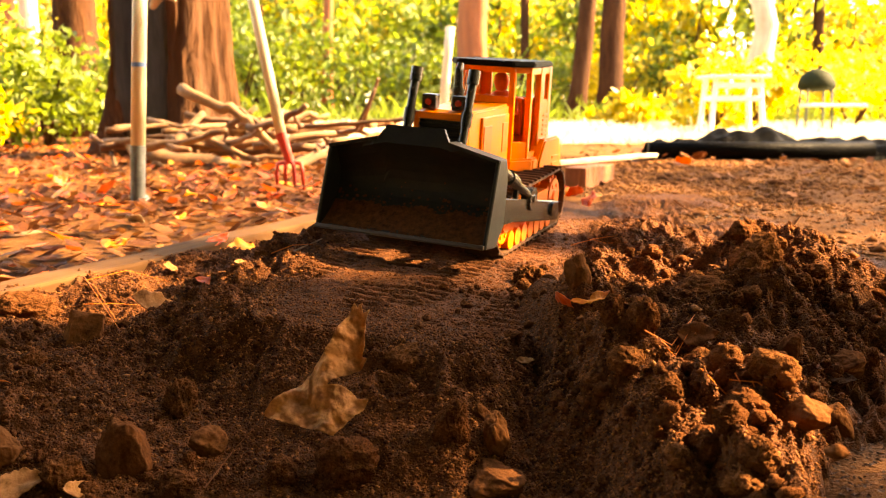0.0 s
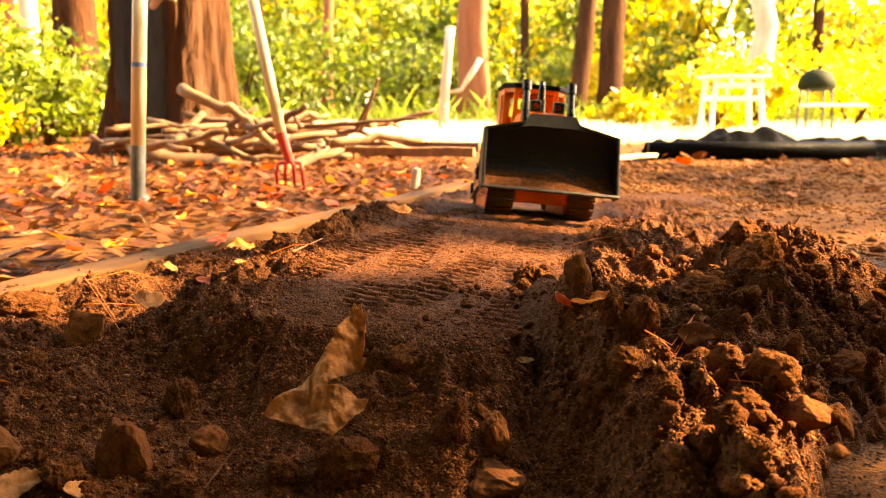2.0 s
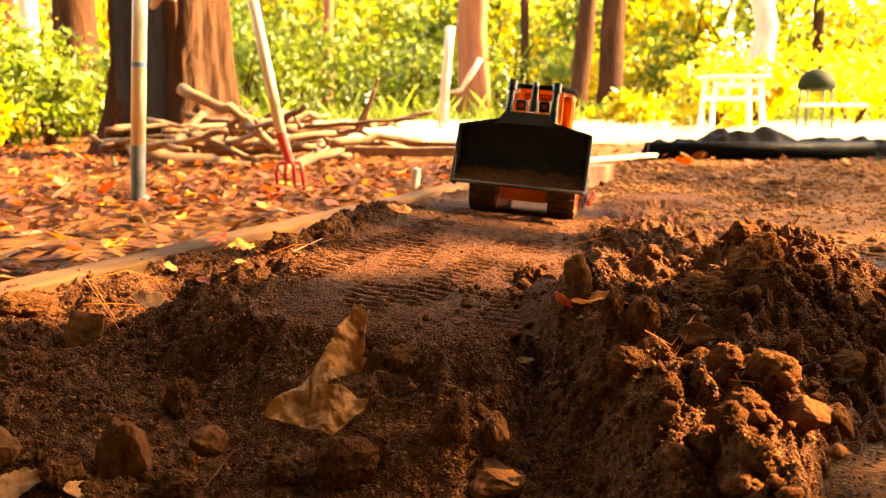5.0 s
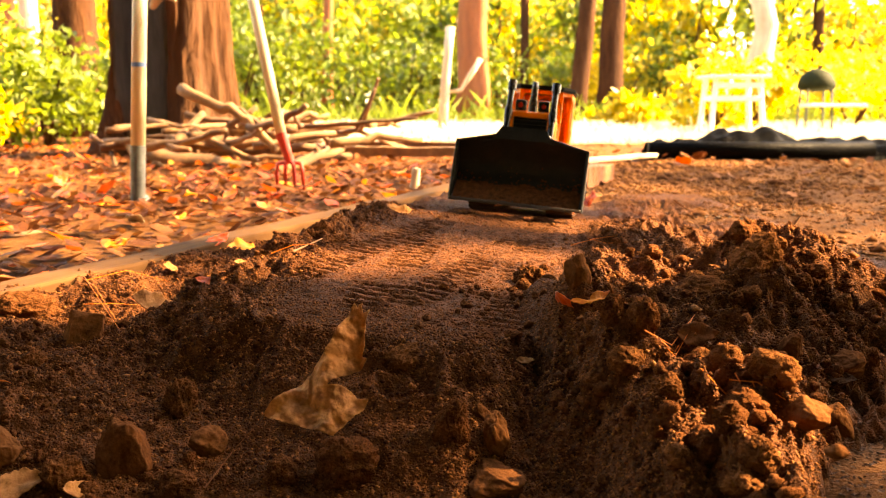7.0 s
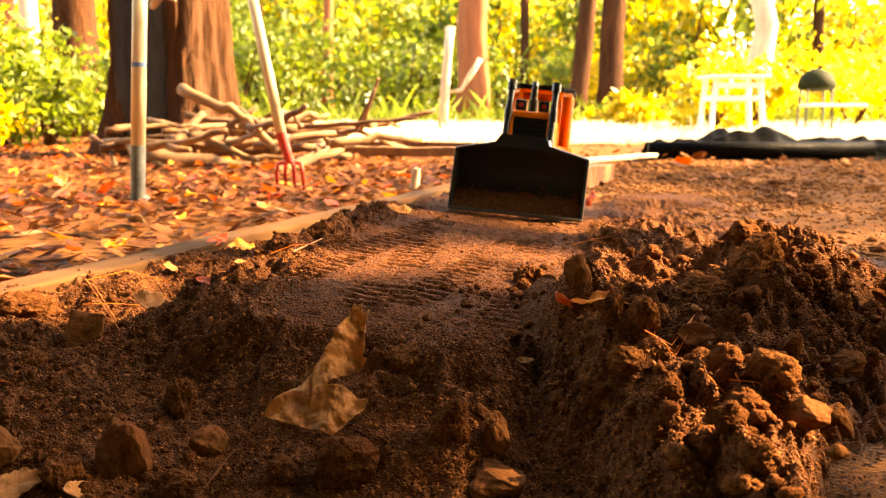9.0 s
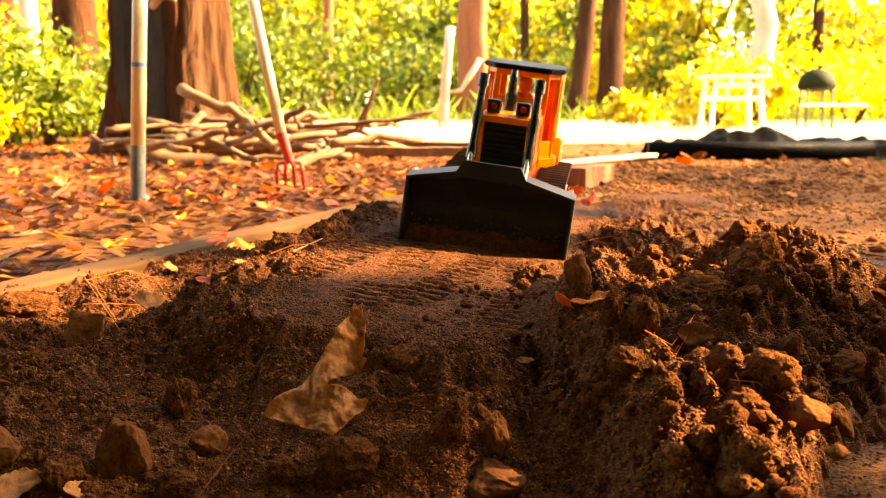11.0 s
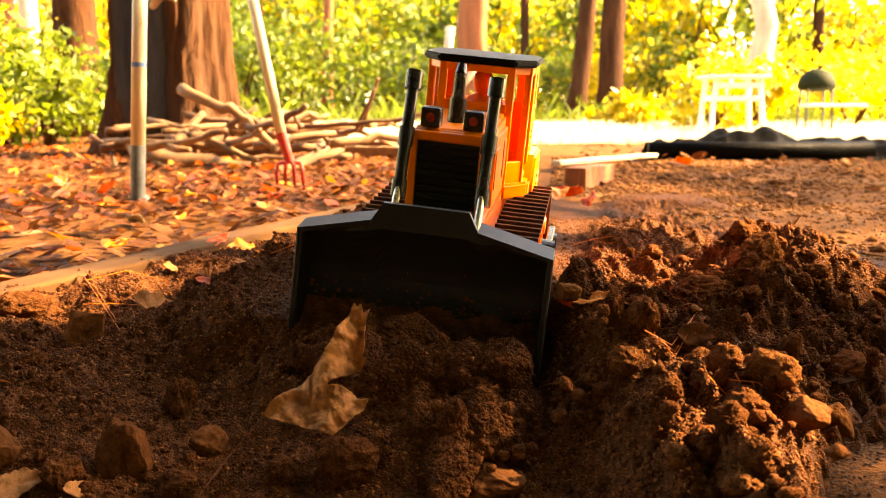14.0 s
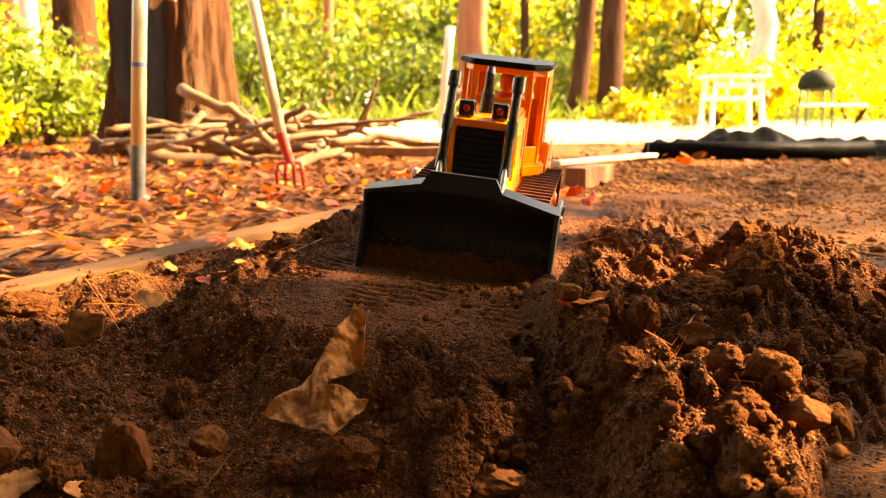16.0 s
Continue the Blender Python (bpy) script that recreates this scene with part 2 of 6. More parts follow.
def treads(x, y, cx, cy, yaw, y0, y1, shift):
    """Cleat marks of one passage of both tracks through a spot at a heading."""
    c, s = math.cos(radians(yaw)), math.sin(radians(yaw))
    across, along = (x - cx) * c + (y - cy) * s, -(x - cx) * s + (y - cy) * c
    band = (1 - smooth(0.021, 0.025, np.abs(np.abs(across) - 0.069))) * smooth(y0, y0 + 0.06, y) * (1 - smooth(y1 - 0.1, y1, y))
    worn = smooth(-0.55, 0.05, vnoise(x, y, 0.085, shift))
    wave = np.sin((along + 0.0015 * vnoise(x, y, 0.03, shift + 1)) * math.tau / 0.0175)
    return band * worn * 0.0052 * (np.clip(wave * 1.6, -1, 1) - 0.35)


def heap_height(x, y, detail=True):
    x, y = np.asarray(x, float), np.asarray(y, float)
    u = x - path_x(y)
    top = np.interp(y, PATH_Y, PATH_Z) - 0.09 * np.clip(u, -0.16, 0.14) * smooth(0.55, 0.85, y)
    left = 1 - smooth(-0.19, -0.33, u + 0.03 * vnoise(x, y, 0.11, 3)) * 0.86
    right = 1 - smooth(0.15, 0.40, u + 0.03 * vnoise(x, y, 0.13, 4))
    top = top * left * right
    # the front breaks off towards the camera
    foot = np.interp(y, FOOT_Y, FOOT_Z) - 0.022 * np.exp(-((x - 0.085 - 0.25 * (0.7 - y)) / 0.045) ** 2) * (1 - smooth(0.70, 0.82, y))
    q = np.interp(x, BRINK_X, BRINK_Y) - y + 0.022 * vnoise(x, y, 0.075, 21) + 0.010 * vnoise(x, y, 0.03, 22)
    z = foot + (np.maximum(top, foot) - foot) * (1 - smooth(-0.012, 0.15, q))
    # the low bed inside the timber
    z = np.maximum(z, 0.014 * (1 - smooth(-0.28, -0.16, x + 0.3 * (0.8 - y))) * smooth(0.52, 0.80, y) - 0.075 * (1 - smooth(0.46, 0.74, y)))
    for (xa, ya, ha, wa), (xb, yb, hb, wb) in zip(RIDGE, RIDGE[1:]):
        k = np.clip(((x - xa) * (xb - xa) + (y - ya) * (yb - ya)) / ((xb - xa) ** 2 + (yb - ya) ** 2), 0, 1)
        d = np.hypot(x - xa - k * (xb - xa), y - ya - k * (yb - ya)) * (1 + 0.22 * vnoise(x, y, 0.05, 23))
        z = np.maximum(z, np.minimum(z, z * 0.45) + (ha + k * (hb - ha)) * np.exp(-(d / wa) ** 2))
    for hx, hy, hh, sx, sy in HEAPS:
        d = np.hypot((x - hx) / sx, (y - hy) / sy)
        z = np.maximum(z, np.minimum(z, 0.4 * z) + hh * np.exp(-d ** 1.7 * 0.8))
    if detail:
        # flattened by the tracks along the path, crumbly elsewhere
        flat = (1 - smooth(0.13, 0.19, np.abs(u + 0.02))) * (1 - smooth(-0.03, 0.01, q)) * smooth(0.0, 0.02, 0.05 - np.abs(z - top))
        rough = (1 - 0.9 * flat) * (0.45 + 0.85 * smooth(-0.01, 0.04, z)) * (1 + 0.25 * smooth(0.06, 0.14, u)) * (1 - 0.5 * smooth(1.3, 1.7, y))
        lumps = 0.010 * vnoise(x, y, 0.055, 1) + 0.016 * (0.4 - np.abs(vnoise(x, y, 0.030, 2))) + 0.009 * (0.4 - np.abs(vnoise(x, y, 0.014, 5)))
        grains = 0.0040 * (0.5 - np.abs(vnoise(x, y, 0.0075, 6))) + 0.0016 * vnoise(x, y, 0.0042, 7)
        z = z + rough * lumps + (0.28 + 0.72 * rough) * grains
        marks = np.minimum(treads(x, y, 0.012, 0.99, -9.5, 0.80, 1.75, 8), treads(x, y, 0.038, 1.277, -21, 0.86, 1.6, 31))
        z = z + flat * marks
    z = z - 0.045 * (1 - smooth(-0.010, 0.028, z)) * smooth(0.17, 0.25, x - 0.05 * y)
    edge = np.minimum.reduce([smooth(-1.1, -0.95, x), 1 - smooth(0.62, 0.75, x), 1 - smooth(2.4, 2.7, y)])
    # the timber holds the soil: nothing beyond its line
    beyond = smooth(0.0, 0.03, (y - 1.10) - (x + 0.541) * 2.19)
    return (z + 0.003) * edge * (1 - beyond) - 0.012 * (1 - edge * (1 - beyond))


def grid_sheet(name, xs, ys, height, mat):
    gx, gy = np.meshgrid(xs, ys)
    verts = np.stack([gx, gy, height(gx, gy)], -1).reshape(-1, 3)
    i = np.arange(len(xs) * (len(ys) - 1)).reshape(len(ys) - 1, len(xs))[:, :-1].ravel()
    n = len(xs)
    return arrays(name, verts, np.stack([i, i + 1, i + n + 1, i + n], 1), mat, True)


mound_x = np.concatenate([np.linspace(-1.1, -0.62, 50), np.linspace(-0.612, 0.62, 520), np.linspace(0.63, 0.76, 14)])
mound_y = np.concatenate([np.linspace(0.36, 1.25, 480), np.linspace(1.252, 1.65, 160), np.linspace(1.66, 2.7, 70)])
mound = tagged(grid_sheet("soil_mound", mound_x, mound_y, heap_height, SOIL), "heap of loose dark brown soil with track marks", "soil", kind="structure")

far = np.concatenate([[-2500, -600, -200, -80], np.linspace(-40, 40, 81), [80, 200, 600, 2500]])
near_x = np.sort(np.concatenate([far, np.linspace(-3, 3, 151)]))
near_y = np.sort(np.concatenate([far, np.linspace(0.2, 7, 171)]))


def ground_height(x, y):
    r = np.hypot(x, y)
    calm = 1 - smooth(30, 60, r)
    dip = 0.09 * np.exp(-((x + 0.14) / 0.36) ** 6 - ((y - 0.40) / 0.30) ** 4)
    return -dip + calm * (0.012 * vnoise(x, y, 0.7, 11) + 0.009 * vnoise(x, y, 0.17, 12) + 0.004 * np.abs(vnoise(x, y, 0.08, 13)) - 0.015) * smooth(0.0, 1.0, np.abs(r))


ground = tagged(grid_sheet("ground", near_x, near_y, ground_height, GRIT), "bare gritty earth ground with patches of sun", "ground", kind="structure")


# ---- the toy bulldozer: front towards -y, origin on the ground between its tracks ----
def build_bulldozer():
    dozer = tagged(new("toy_bulldozer"), "orange and black plastic toy bulldozer on the soil heap", "toy bulldozer")
    # lower hull between the tracks
    bm = bmesh.new()
    prism(bm, [(-0.118, 0.022), (-0.128, 0.05), (-0.122, 0.095), (0.14, 0.095), (0.155, 0.06), (0.13, 0.02)], -0.040, 0.040)
    part("hull", bm, ORANGE, dozer, "deep orange plastic lower hull")
    # bonnet with a raised frame round the grille
    bm = bmesh.new()
    prism(bm, [(-0.122, 0.070), (-0.122, 0.172), (-0.112, 0.179), (0.032, 0.182), (0.032, 0.070)], -0.037, 0.037)
    bmesh.ops.bevel(bm, geom=bm.edges[:], offset=0.003, segments=2, affect="EDGES")
    bonnet = part("bonnet", bm, YELLOW, dozer)
    bm = bmesh.new()
    for s in (-1, 1):
        box(bm, (s * 0.0335, -0.124, 0.120), (0.008, 0.006, 0.104), 0.0015)
    box(bm, (0, -0.124, 0.1725), (0.075, 0.006, 0.009), 0.0015)
    part("grille_frame", bm, YELLOW, bonnet)
    bm = bmesh.new()
    box(bm, (0, -0.1222, 0.118), (0.060, 0.003, 0.098))
    grille = part("grille", bm, BLADE, dozer, "black ribbed radiator grille")
    for k in range(13):
        bm = bmesh.new()
        box(bm, (0, -0.1255, 0.074 + 0.0073 * k), (0.058, 0.005, 0.0034), 0.0008, pose(0, 0, 0, 25))
        part("rib", bm, BLADE, grille)
    # side panels with recessed openings
    for s in (-1, 1):
        bm = bmesh.new()
        box(bm, (s * 0.0385, -0.028, 0.135), (0.004, 0.105, 0.070), 0.0012)
        panel = part("side_panel", bm, YELLOW, bonnet)
        for y in (-0.062, 0.008):
            bm = bmesh.new()
            box(bm, (s * 0.0408, y, 0.138), (0.0016, 0.030 if y < 0 else 0.022, 0.040), 0.0006)
            part("vent", bm, ORANGE, panel, "recessed deep orange vent")
    # lamps
    for s in (-1, 1):
        bm = bmesh.new()
        box(bm, (s * 0.0204, -0.112, 0.189), (0.019, 0.016, 0.019), 0.002)
        lamp = part("headlight", bm, BLACK, dozer, "black box headlight with red lens")
        bm = bmesh.new()
        rod(bm, (s * 0.0204, -0.1195, 0.189), (s * 0.0204, -0.1222, 0.189), 0.0048, 0.0038, 18)
        part("lens", bm, REDLENS, lamp)
    # exhaust
    bm = bmesh.new()
    rod(bm, (-0.004, -0.062, 0.178), (-0.004, -0.062, 0.204), 0.0092, 0.0085, 18)
    rod(bm, (-0.004, -0.062, 0.203), (-0.004, -0.061, 0.228), 0.0068, 0.0058, 18)
    rod(bm, (-0.004, -0.061, 0.227), (-0.004, -0.056, 0.236), 0.0058, 0.0045, 18)
    part("exhaust_pipe", bm, BLACK, dozer, smooth_faces=False)
    # lift cylinders
    for s in (-1, 1):
        bm = bmesh.new()
        top, low = Vector((s * 0.0388, -0.116, 0.230)), Vector((s * 0.0388, -0.160, 0.104))
        d = low - top
        rod(bm, top, top + d * 0.13, 0.0078, seg=20)
        rod(bm, top + d * 0.12, top + d * 0.44, 0.0056, seg=20)
        rod(bm, top + d * 0.40, top + d * 0.53, 0.0074, 0.0071, seg=20)
        rod(bm, top + d * 0.52, top + d * 0.80, 0.0056, seg=20)
        rod(bm, top + d * 0.77, top + d * 0.89, 0.0069, 0.0073, seg=20)
        barrel = part("lift_cylinder", bm, BLACK, dozer, "glossy black lift cylinder")
        for k in (0.2, 0.70):
            bm = bmesh.new()
            p = top + d * k
            rod(bm, p + Vector((0, -0.0045, 0)), p + Vector((0, -0.0066, 0)), 0.0022, seg=10)
            part("screw", bm, BLACK, barrel)
        bm = bmesh.new()
        rod(bm, (s * 0.035, -0.134, 0.167), (s * 0.0385, -0.134, 0.167), 0.006, seg=12)
        part("trunnion", bm, BLACK, barrel)
    # cab: pillars, sills, walls, with open windows
    cab = new("cab")
    cab.parent = dozer
    front, side, rear = (0.037, 0.040), (0.054, 0.062), (0.054, 0.142)
    ztop, zlow = 0.2323, 0.100

    def post(name, x, y, w, d, z0, z1, mat=YELLOW, turn=0):
        bm = bmesh.new()
        box(bm, (x, y, (z0 + z1) / 2), (w, d, z1 - z0), 0.0015, pose(0, 0, 0, 0, 0, turn))
        return part(name, bm, mat, cab)

    bm = bmesh.new()
    slab(bm, [(-0.041, 0.030), (0.041, 0.030), (0.066, 0.066), (0.069, 0.16), (0.060, 0.178), (-0.060, 0.178), (-0.069, 0.16), (-0.066, 0.066)], 0.086, 0.104)
    bmesh.ops.bevel(bm, geom=bm.edges[:], offset=0.003, segments=2, affect="EDGES")
    part("cab_floor", bm, YELLOW, cab)
    for s in (-1, 1):
        post("front_pillar", s * 0.0375, 0.038, 0.009, 0.008, zlow, ztop)
        post("door_pillar", s * 0.0545, 0.064, 0.008, 0.010, zlow, ztop)
        post("rear_pillar", s * 0.0555, 0.112, 0.008, 0.020, zlow, ztop)
        post("corner_pillar", s * 0.0555, 0.150, 0.008, 0.014, zlow, ztop)
        # slanted quarter between front and door pillars: sill and header
        mid = (s * 0.0465, 0.0505)
        for z0, z1 in ((zlow, 0.128), (0.224, ztop)):
            bm = bmesh.new()
            box(bm, (*mid, (z0 + z1) / 2), (0.006, 0.030, z1 - z0), 0.001, pose(0, 0, 0, 0, 0, -s * 34))
            part("quarter_panel", bm, YELLOW, cab)
        for z0, z1 in ((0.222, ztop), (zlow, 0.112)):
            bm = bmesh.new()
            box(bm, (s * 0.0555, 0.087, (z0 + z1) / 2), (0.006, 0.04, z1 - z0), 0.001)
            part("door_rail", bm, YELLOW, cab)
        bm = bmesh.new()
        box(bm, (s * 0.0558, 0.131, 0.152), (0.006, 0.042, 0.066), 0.0015)
        wall = part("rear_side_wall", bm, YELLOW, cab)
        bm = bmesh.new()
        box(bm, (s * 0.0558, 0.131, 0.229), (0.006, 0.042, 0.014), 0.001)
        part("window_header", bm, YELLOW, cab)
        for k in range(5):
            bm = bmesh.new()
            box(bm, (s * 0.0595, 0.135, 0.134 + 0.007 * k), (0.0025, 0.026, 0.003), 0.0006)
            part("louvre", bm, YELLOW, wall)
        # tank and fender behind the door
        bm = bmesh.new()
        prism(bm, [(0.085, 0.056), (0.085, 0.098), (0.110, 0.128), (0.185, 0.128), (0.200, 0.100), (0.200, 0.056)], s * 0.047, s * 0.070)
        bmesh.ops.bevel(bm, geom=bm.edges[:], offset=0.003, segments=2, affect="EDGES")
        tank = part("fuel_tank", bm, YELLOW, cab)
        for k in range(3):
            bm = bmesh.new()
            box(bm, (s * 0.0705, 0.165, 0.078 + 0.010 * k), (0.002, 0.034, 0.004), 0.0006)
            part("tread_step", bm, YELLOW, tank)
    # windscreen frame
    for z0, z1, y in ((0.182, 0.192, 0.036), (0.224, ztop, 0.036), (0.100, 0.182, 0.038)):
        bm = bmesh.new()
        box(bm, (0, y, (z0 + z1) / 2), (0.070, 0.006, z1 - z0), 0.001)
        part("windscreen_rail", bm, YELLOW, cab)
    # back wall with a window
    for c, s in (((0, 0.155, 0.142), (0.104, 0.006, 0.086)), ((0, 0.155, 0.229), (0.104, 0.006, 0.014)), ((-0.044, 0.155, 0.205), (0.018, 0.006, 0.040)), ((0.044, 0.155, 0.205), (0.018, 0.006, 0.040))):
        bm = bmesh.new()
        box(bm, c, s, 0.001)
        part("back_wall", bm, YELLOW, cab)
    # rear body
    bm = bmesh.new()
    prism(bm, [(0.158, 0.07), (0.158, 0.150), (0.188, 0.140), (0.196, 0.10), (0.185, 0.06)], -0.046, 0.046)
    bmesh.ops.bevel(bm, geom=bm.edges[:], offset=0.003, segments=2, affect="EDGES")
    part("rear_body", bm, YELLOW, cab)
    # roof
    bm = bmesh.new()
    slab(bm, [(-0.042, 0.024), (0.042, 0.024), (0.064, 0.056), (0.064, 0.140), (0.050, 0.166), (-0.050, 0.166), (-0.064, 0.140), (-0.064, 0.056)], 0.2325, 0.2405)
    bmesh.ops.bevel(bm, geom=bm.edges[:], offset=0.0022, segments=2, affect="EDGES")
    part("roof", bm, ROOF, dozer, "black plastic cab roof with cut corners")
    # seat and levers
    bm = bmesh.new()
    box(bm, (0, 0.108, 0.118), (0.050, 0.040, 0.028), 0.004)
    box(bm, (0, 0.132, 0.155), (0.050, 0.012, 0.060), 0.004)
    part("seat", bm, ORANGE, dozer, "deep orange plastic seat")
    bm = bmesh.new()
    box(bm, (0, 0.050, 0.150), (0.060, 0.014, 0.070), 0.003)
    part("dashboard", bm, BLACK, dozer)
    # the little driver doll, one plain shape
    bm = bmesh.new()
    tube(bm, [(0, 0.100, 0.128), (0, 0.101, 0.145), (0, 0.102, 0.172), (0, 0.102, 0.190), (0, 0.101, 0.196)], [0.014, 0.016, 0.019, 0.017, 0.007], 14)
    tube(bm, [(0, 0.100, 0.194), (0, 0.099, 0.199), (0, 0.098, 0.208), (0, 0.098, 0.217), (0, 0.099, 0.222)], [0.005, 0.009, 0.0115, 0.0105, 0.004], 14)
    for s in (-1, 1):
        tube(bm, [(s * 0.018, 0.100, 0.186), (s * 0.026, 0.090, 0.166), (s * 0.020, 0.070, 0.164)], [0.007, 0.006, 0.005], 10)
        tube(bm, [(s * 0.010, 0.095, 0.133), (s * 0.012, 0.070, 0.136), (s * 0.012, 0.066, 0.112)], [0.009, 0.008, 0.006], 10)
    part("driver_doll", bm, SKIN, dozer, "plain orange-red plastic driver doll", smooth_faces=True)

    # tracks
    wheels = []
    for s in (-1, 1):
        cx = s * 0.069
        bm = bmesh.new()
        prism(bm, [(-0.112, 0.018), (-0.118, 0.040), (-0.085, 0.058), (0.09, 0.060), (0.112, 0.04), (0.108, 0.016)], cx - 0.016, cx + 0.016)
        beam = part("track_frame", bm, ORANGE, dozer, "deep orange plastic track frame")
        for k in range(7):
            bm = bmesh.new()
            y = -0.086 + 0.028 * k
            rod(bm, (cx - 0.021, y, 0.0165), (cx + 0.021, y, 0.0165), 0.0125, seg=16)
            part("roller", bm, ORANGE, beam)
        for y, z, r in ((-0.112, 0.040, 0.030), (0.116, 0.044, 0.034)):
            bm = bmesh.new()
            rod(bm, (-0.018, 0, 0), (0.018, 0, 0), r * 0.80, seg=24)
            for k in range(12):
                a = k * math.tau / 12
                box(bm, (0, math.cos(a) * r * 0.86, math.sin(a) * r * 0.86), (0.030, r * 0.24, r * 0.2), 0, pose(0, 0, 0, math.degrees(a)))
            for e in (-1, 1):
                rod(bm, (e * 0.018, 0, 0), (e * 0.021, 0, 0), r * 0.34, r * 0.28, seg=16)
                for k in range(6):
                    a = k * math.tau / 6
                    rod(bm, (e * 0.0175, math.cos(a) * r * 0.55, math.sin(a) * r * 0.55), (e * 0.0192, math.cos(a) * r * 0.55, math.sin(a) * r * 0.55), r * 0.1, seg=8)
            wheel = part("sprocket", bm, ORANGE, dozer, "deep orange toothed sprocket")
            wheel.location = (cx, y, z)
            wheels.append((wheel, Vector((cx, y, z)), r))
    # blade on its arms, turning about a bolt near the track's middle
    px, pz = PIVOT
    bm = bmesh.new()
    # concave wall swept across, with a rising top edge
    cols = [-0.108, -0.09, -0.07, -0.051, -0.0455, -0.037, -0.02, 0, 0.02, 0.037, 0.0455, 0.051, 0.07, 0.09, 0.108]

    def top_z(x):
        return float(np.interp(abs(x), [0, 0.037, 0.0455, 0.0456, 0.051, 0.11], [0.137, 0.137, 0.123, 0.1225, 0.1215, 0.1075]))

    rows = 12
    front_v, back_v = [], []
    for x in cols:
        fv, bv = [], []
        for k in range(rows + 1):
            h = k / rows
            z = 0.008 + h * (top_z(x) - 0.008)
            zz = min(z, 0.112)
            f = (zz - 0.008) / 0.104
            y = -0.2415 + 0.036 * math.sin(min(f, 1) * math.pi) ** 0.8 + 0.020 * f
            if z > 0.112:
                y += 0.25 * (z - 0.112)
            fv.append(bm.verts.new((x, y - px, z - pz)))
            bv.append(bm.verts.new((x, y + 0.005 + 0.006 * math.sin(f * math.pi) - px, z - pz)))
        front_v.append(fv)
        back_v.append(bv)
    for i in range(len(cols) - 1):
        for k in range(rows):
            bm.faces.new((front_v[i][k], front_v[i + 1][k], front_v[i + 1][k + 1], front_v[i][k + 1]))
            bm.faces.new((back_v[i][k + 1], back_v[i + 1][k + 1], back_v[i + 1][k], back_v[i][k]))
        bm.faces.new((front_v[i][rows], front_v[i + 1][rows], back_v[i + 1][rows], back_v[i][rows]))
        bm.faces.new((front_v[i][0], back_v[i][0], back_v[i + 1][0], front_v[i + 1][0]))
    for i, flip in ((0, False), (len(cols) - 1, True)):
        for k in range(rows):
            q = (front_v[i][k], front_v[i][k + 1], back_v[i][k + 1], back_v[i][k])
            bm.faces.new(q[::-1] if flip else q)
    bmesh.ops.recalc_face_normals(bm, faces=bm.faces)
    blade = part("blade", bm, BLADE, dozer, "black bulldozer blade caked with soil")
    blade.location = (0, px, pz)
    for s in (-1, 1):
        bm = bmesh.new()
        prism(bm, [(-0.2415 - px, 0.006 - pz), (-0.221 - px, 0.108 - pz), (-0.196 - px, 0.109 - pz), (-0.186 - px, 0.085 - pz), (-0.186 - px, 0.03 - pz), (-0.208 - px, 0.006 - pz)], s * 0.1065, s * 0.1115)
        bmesh.ops.bevel(bm, geom=bm.edges[:], offset=0.0012, segments=1, affect="EDGES")
        part("side_plate", bm, BLADE, blade)
        # top flange
        bm = bmesh.new()
        a = [(-0.221, 0.108), (-0.218, 0.1225)]
        v = [bm.verts.new(p) for p in ((s * 0.111, -0.222 - px, 0.1075 - pz), (s * 0.046, -0.2215 - px, 0.1225 - pz), (s * 0.046, -0.196 - px, 0.1245 - pz), (s * 0.111, -0.196 - px, 0.1095 - pz))]
        w = [bm.verts.new(p.co - Vector((0, 0, 0.004))) for p in v]
        for q in ((v[0], v[1], v[2], v[3]), (w[3], w[2], w[1], w[0]), (v[0], w[0], w[1], v[1]), (v[1], w[1], w[2], v[2]), (v[2], w[2], w[3], v[3]), (v[3], w[3], w[0], v[0])):
            bm.faces.new(q)
        bmesh.ops.recalc_face_normals(bm, faces=bm.faces)
        part("top_flange", bm, BLADE, blade)
        # push arm along the track's outside
        bm = bmesh.new()
        prism(bm, [(-0.190 - px, 0.026 - pz), (-0.190 - px, 0.058 - pz), (-0.165 - px, 0.062 - pz), (0.085 - px, 0.050 - pz), (0.092 - px, 0.034 - pz), (0.085 - px, 0.022 - pz), (-0.12 - px, 0.030 - pz)], s * 0.0955, s * 0.103)
        bmesh.ops.bevel(bm, geom=bm.edges[:], offset=0.0015, segments=1, affect="EDGES")
        part("push_arm", bm, BLACK, blade)
        bm = bmesh.new()
        rod(bm, (s * 0.101, 0.05 - px, 0.040 - pz), (s * 0.1065, 0.05 - px, 0.040 - pz), 0.011, 0.010, seg=18)
        part("pivot_cap", bm, BLACK, blade)
        bm = bmesh.new()
        rod(bm, (s * 0.1, -0.195 - px, 0.098 - pz), (s * 0.1, -0.150 - px, 0.086 - pz), 0.0080, seg=16)
        rod(bm, (s * 0.1, -0.154 - px, 0.087 - pz), (s * 0.1, -0.128 - px, 0.080 - pz), 0.0100, seg=16)
        rod(bm, (s * 0.1, -0.130 - px, 0.081 - pz), (s * 0.1, -0.062 - px, 0.062 - pz), 0.0066, seg=16)
        strut = part("brace_strut", bm, BLACK, blade)
        bm = bmesh.new()
        rod(bm, (s * 0.094, -0.056 - px, 0.058 - pz), (s * 0.107, -0.056 - px, 0.058 - pz), 0.0165, 0.0155, seg=24)
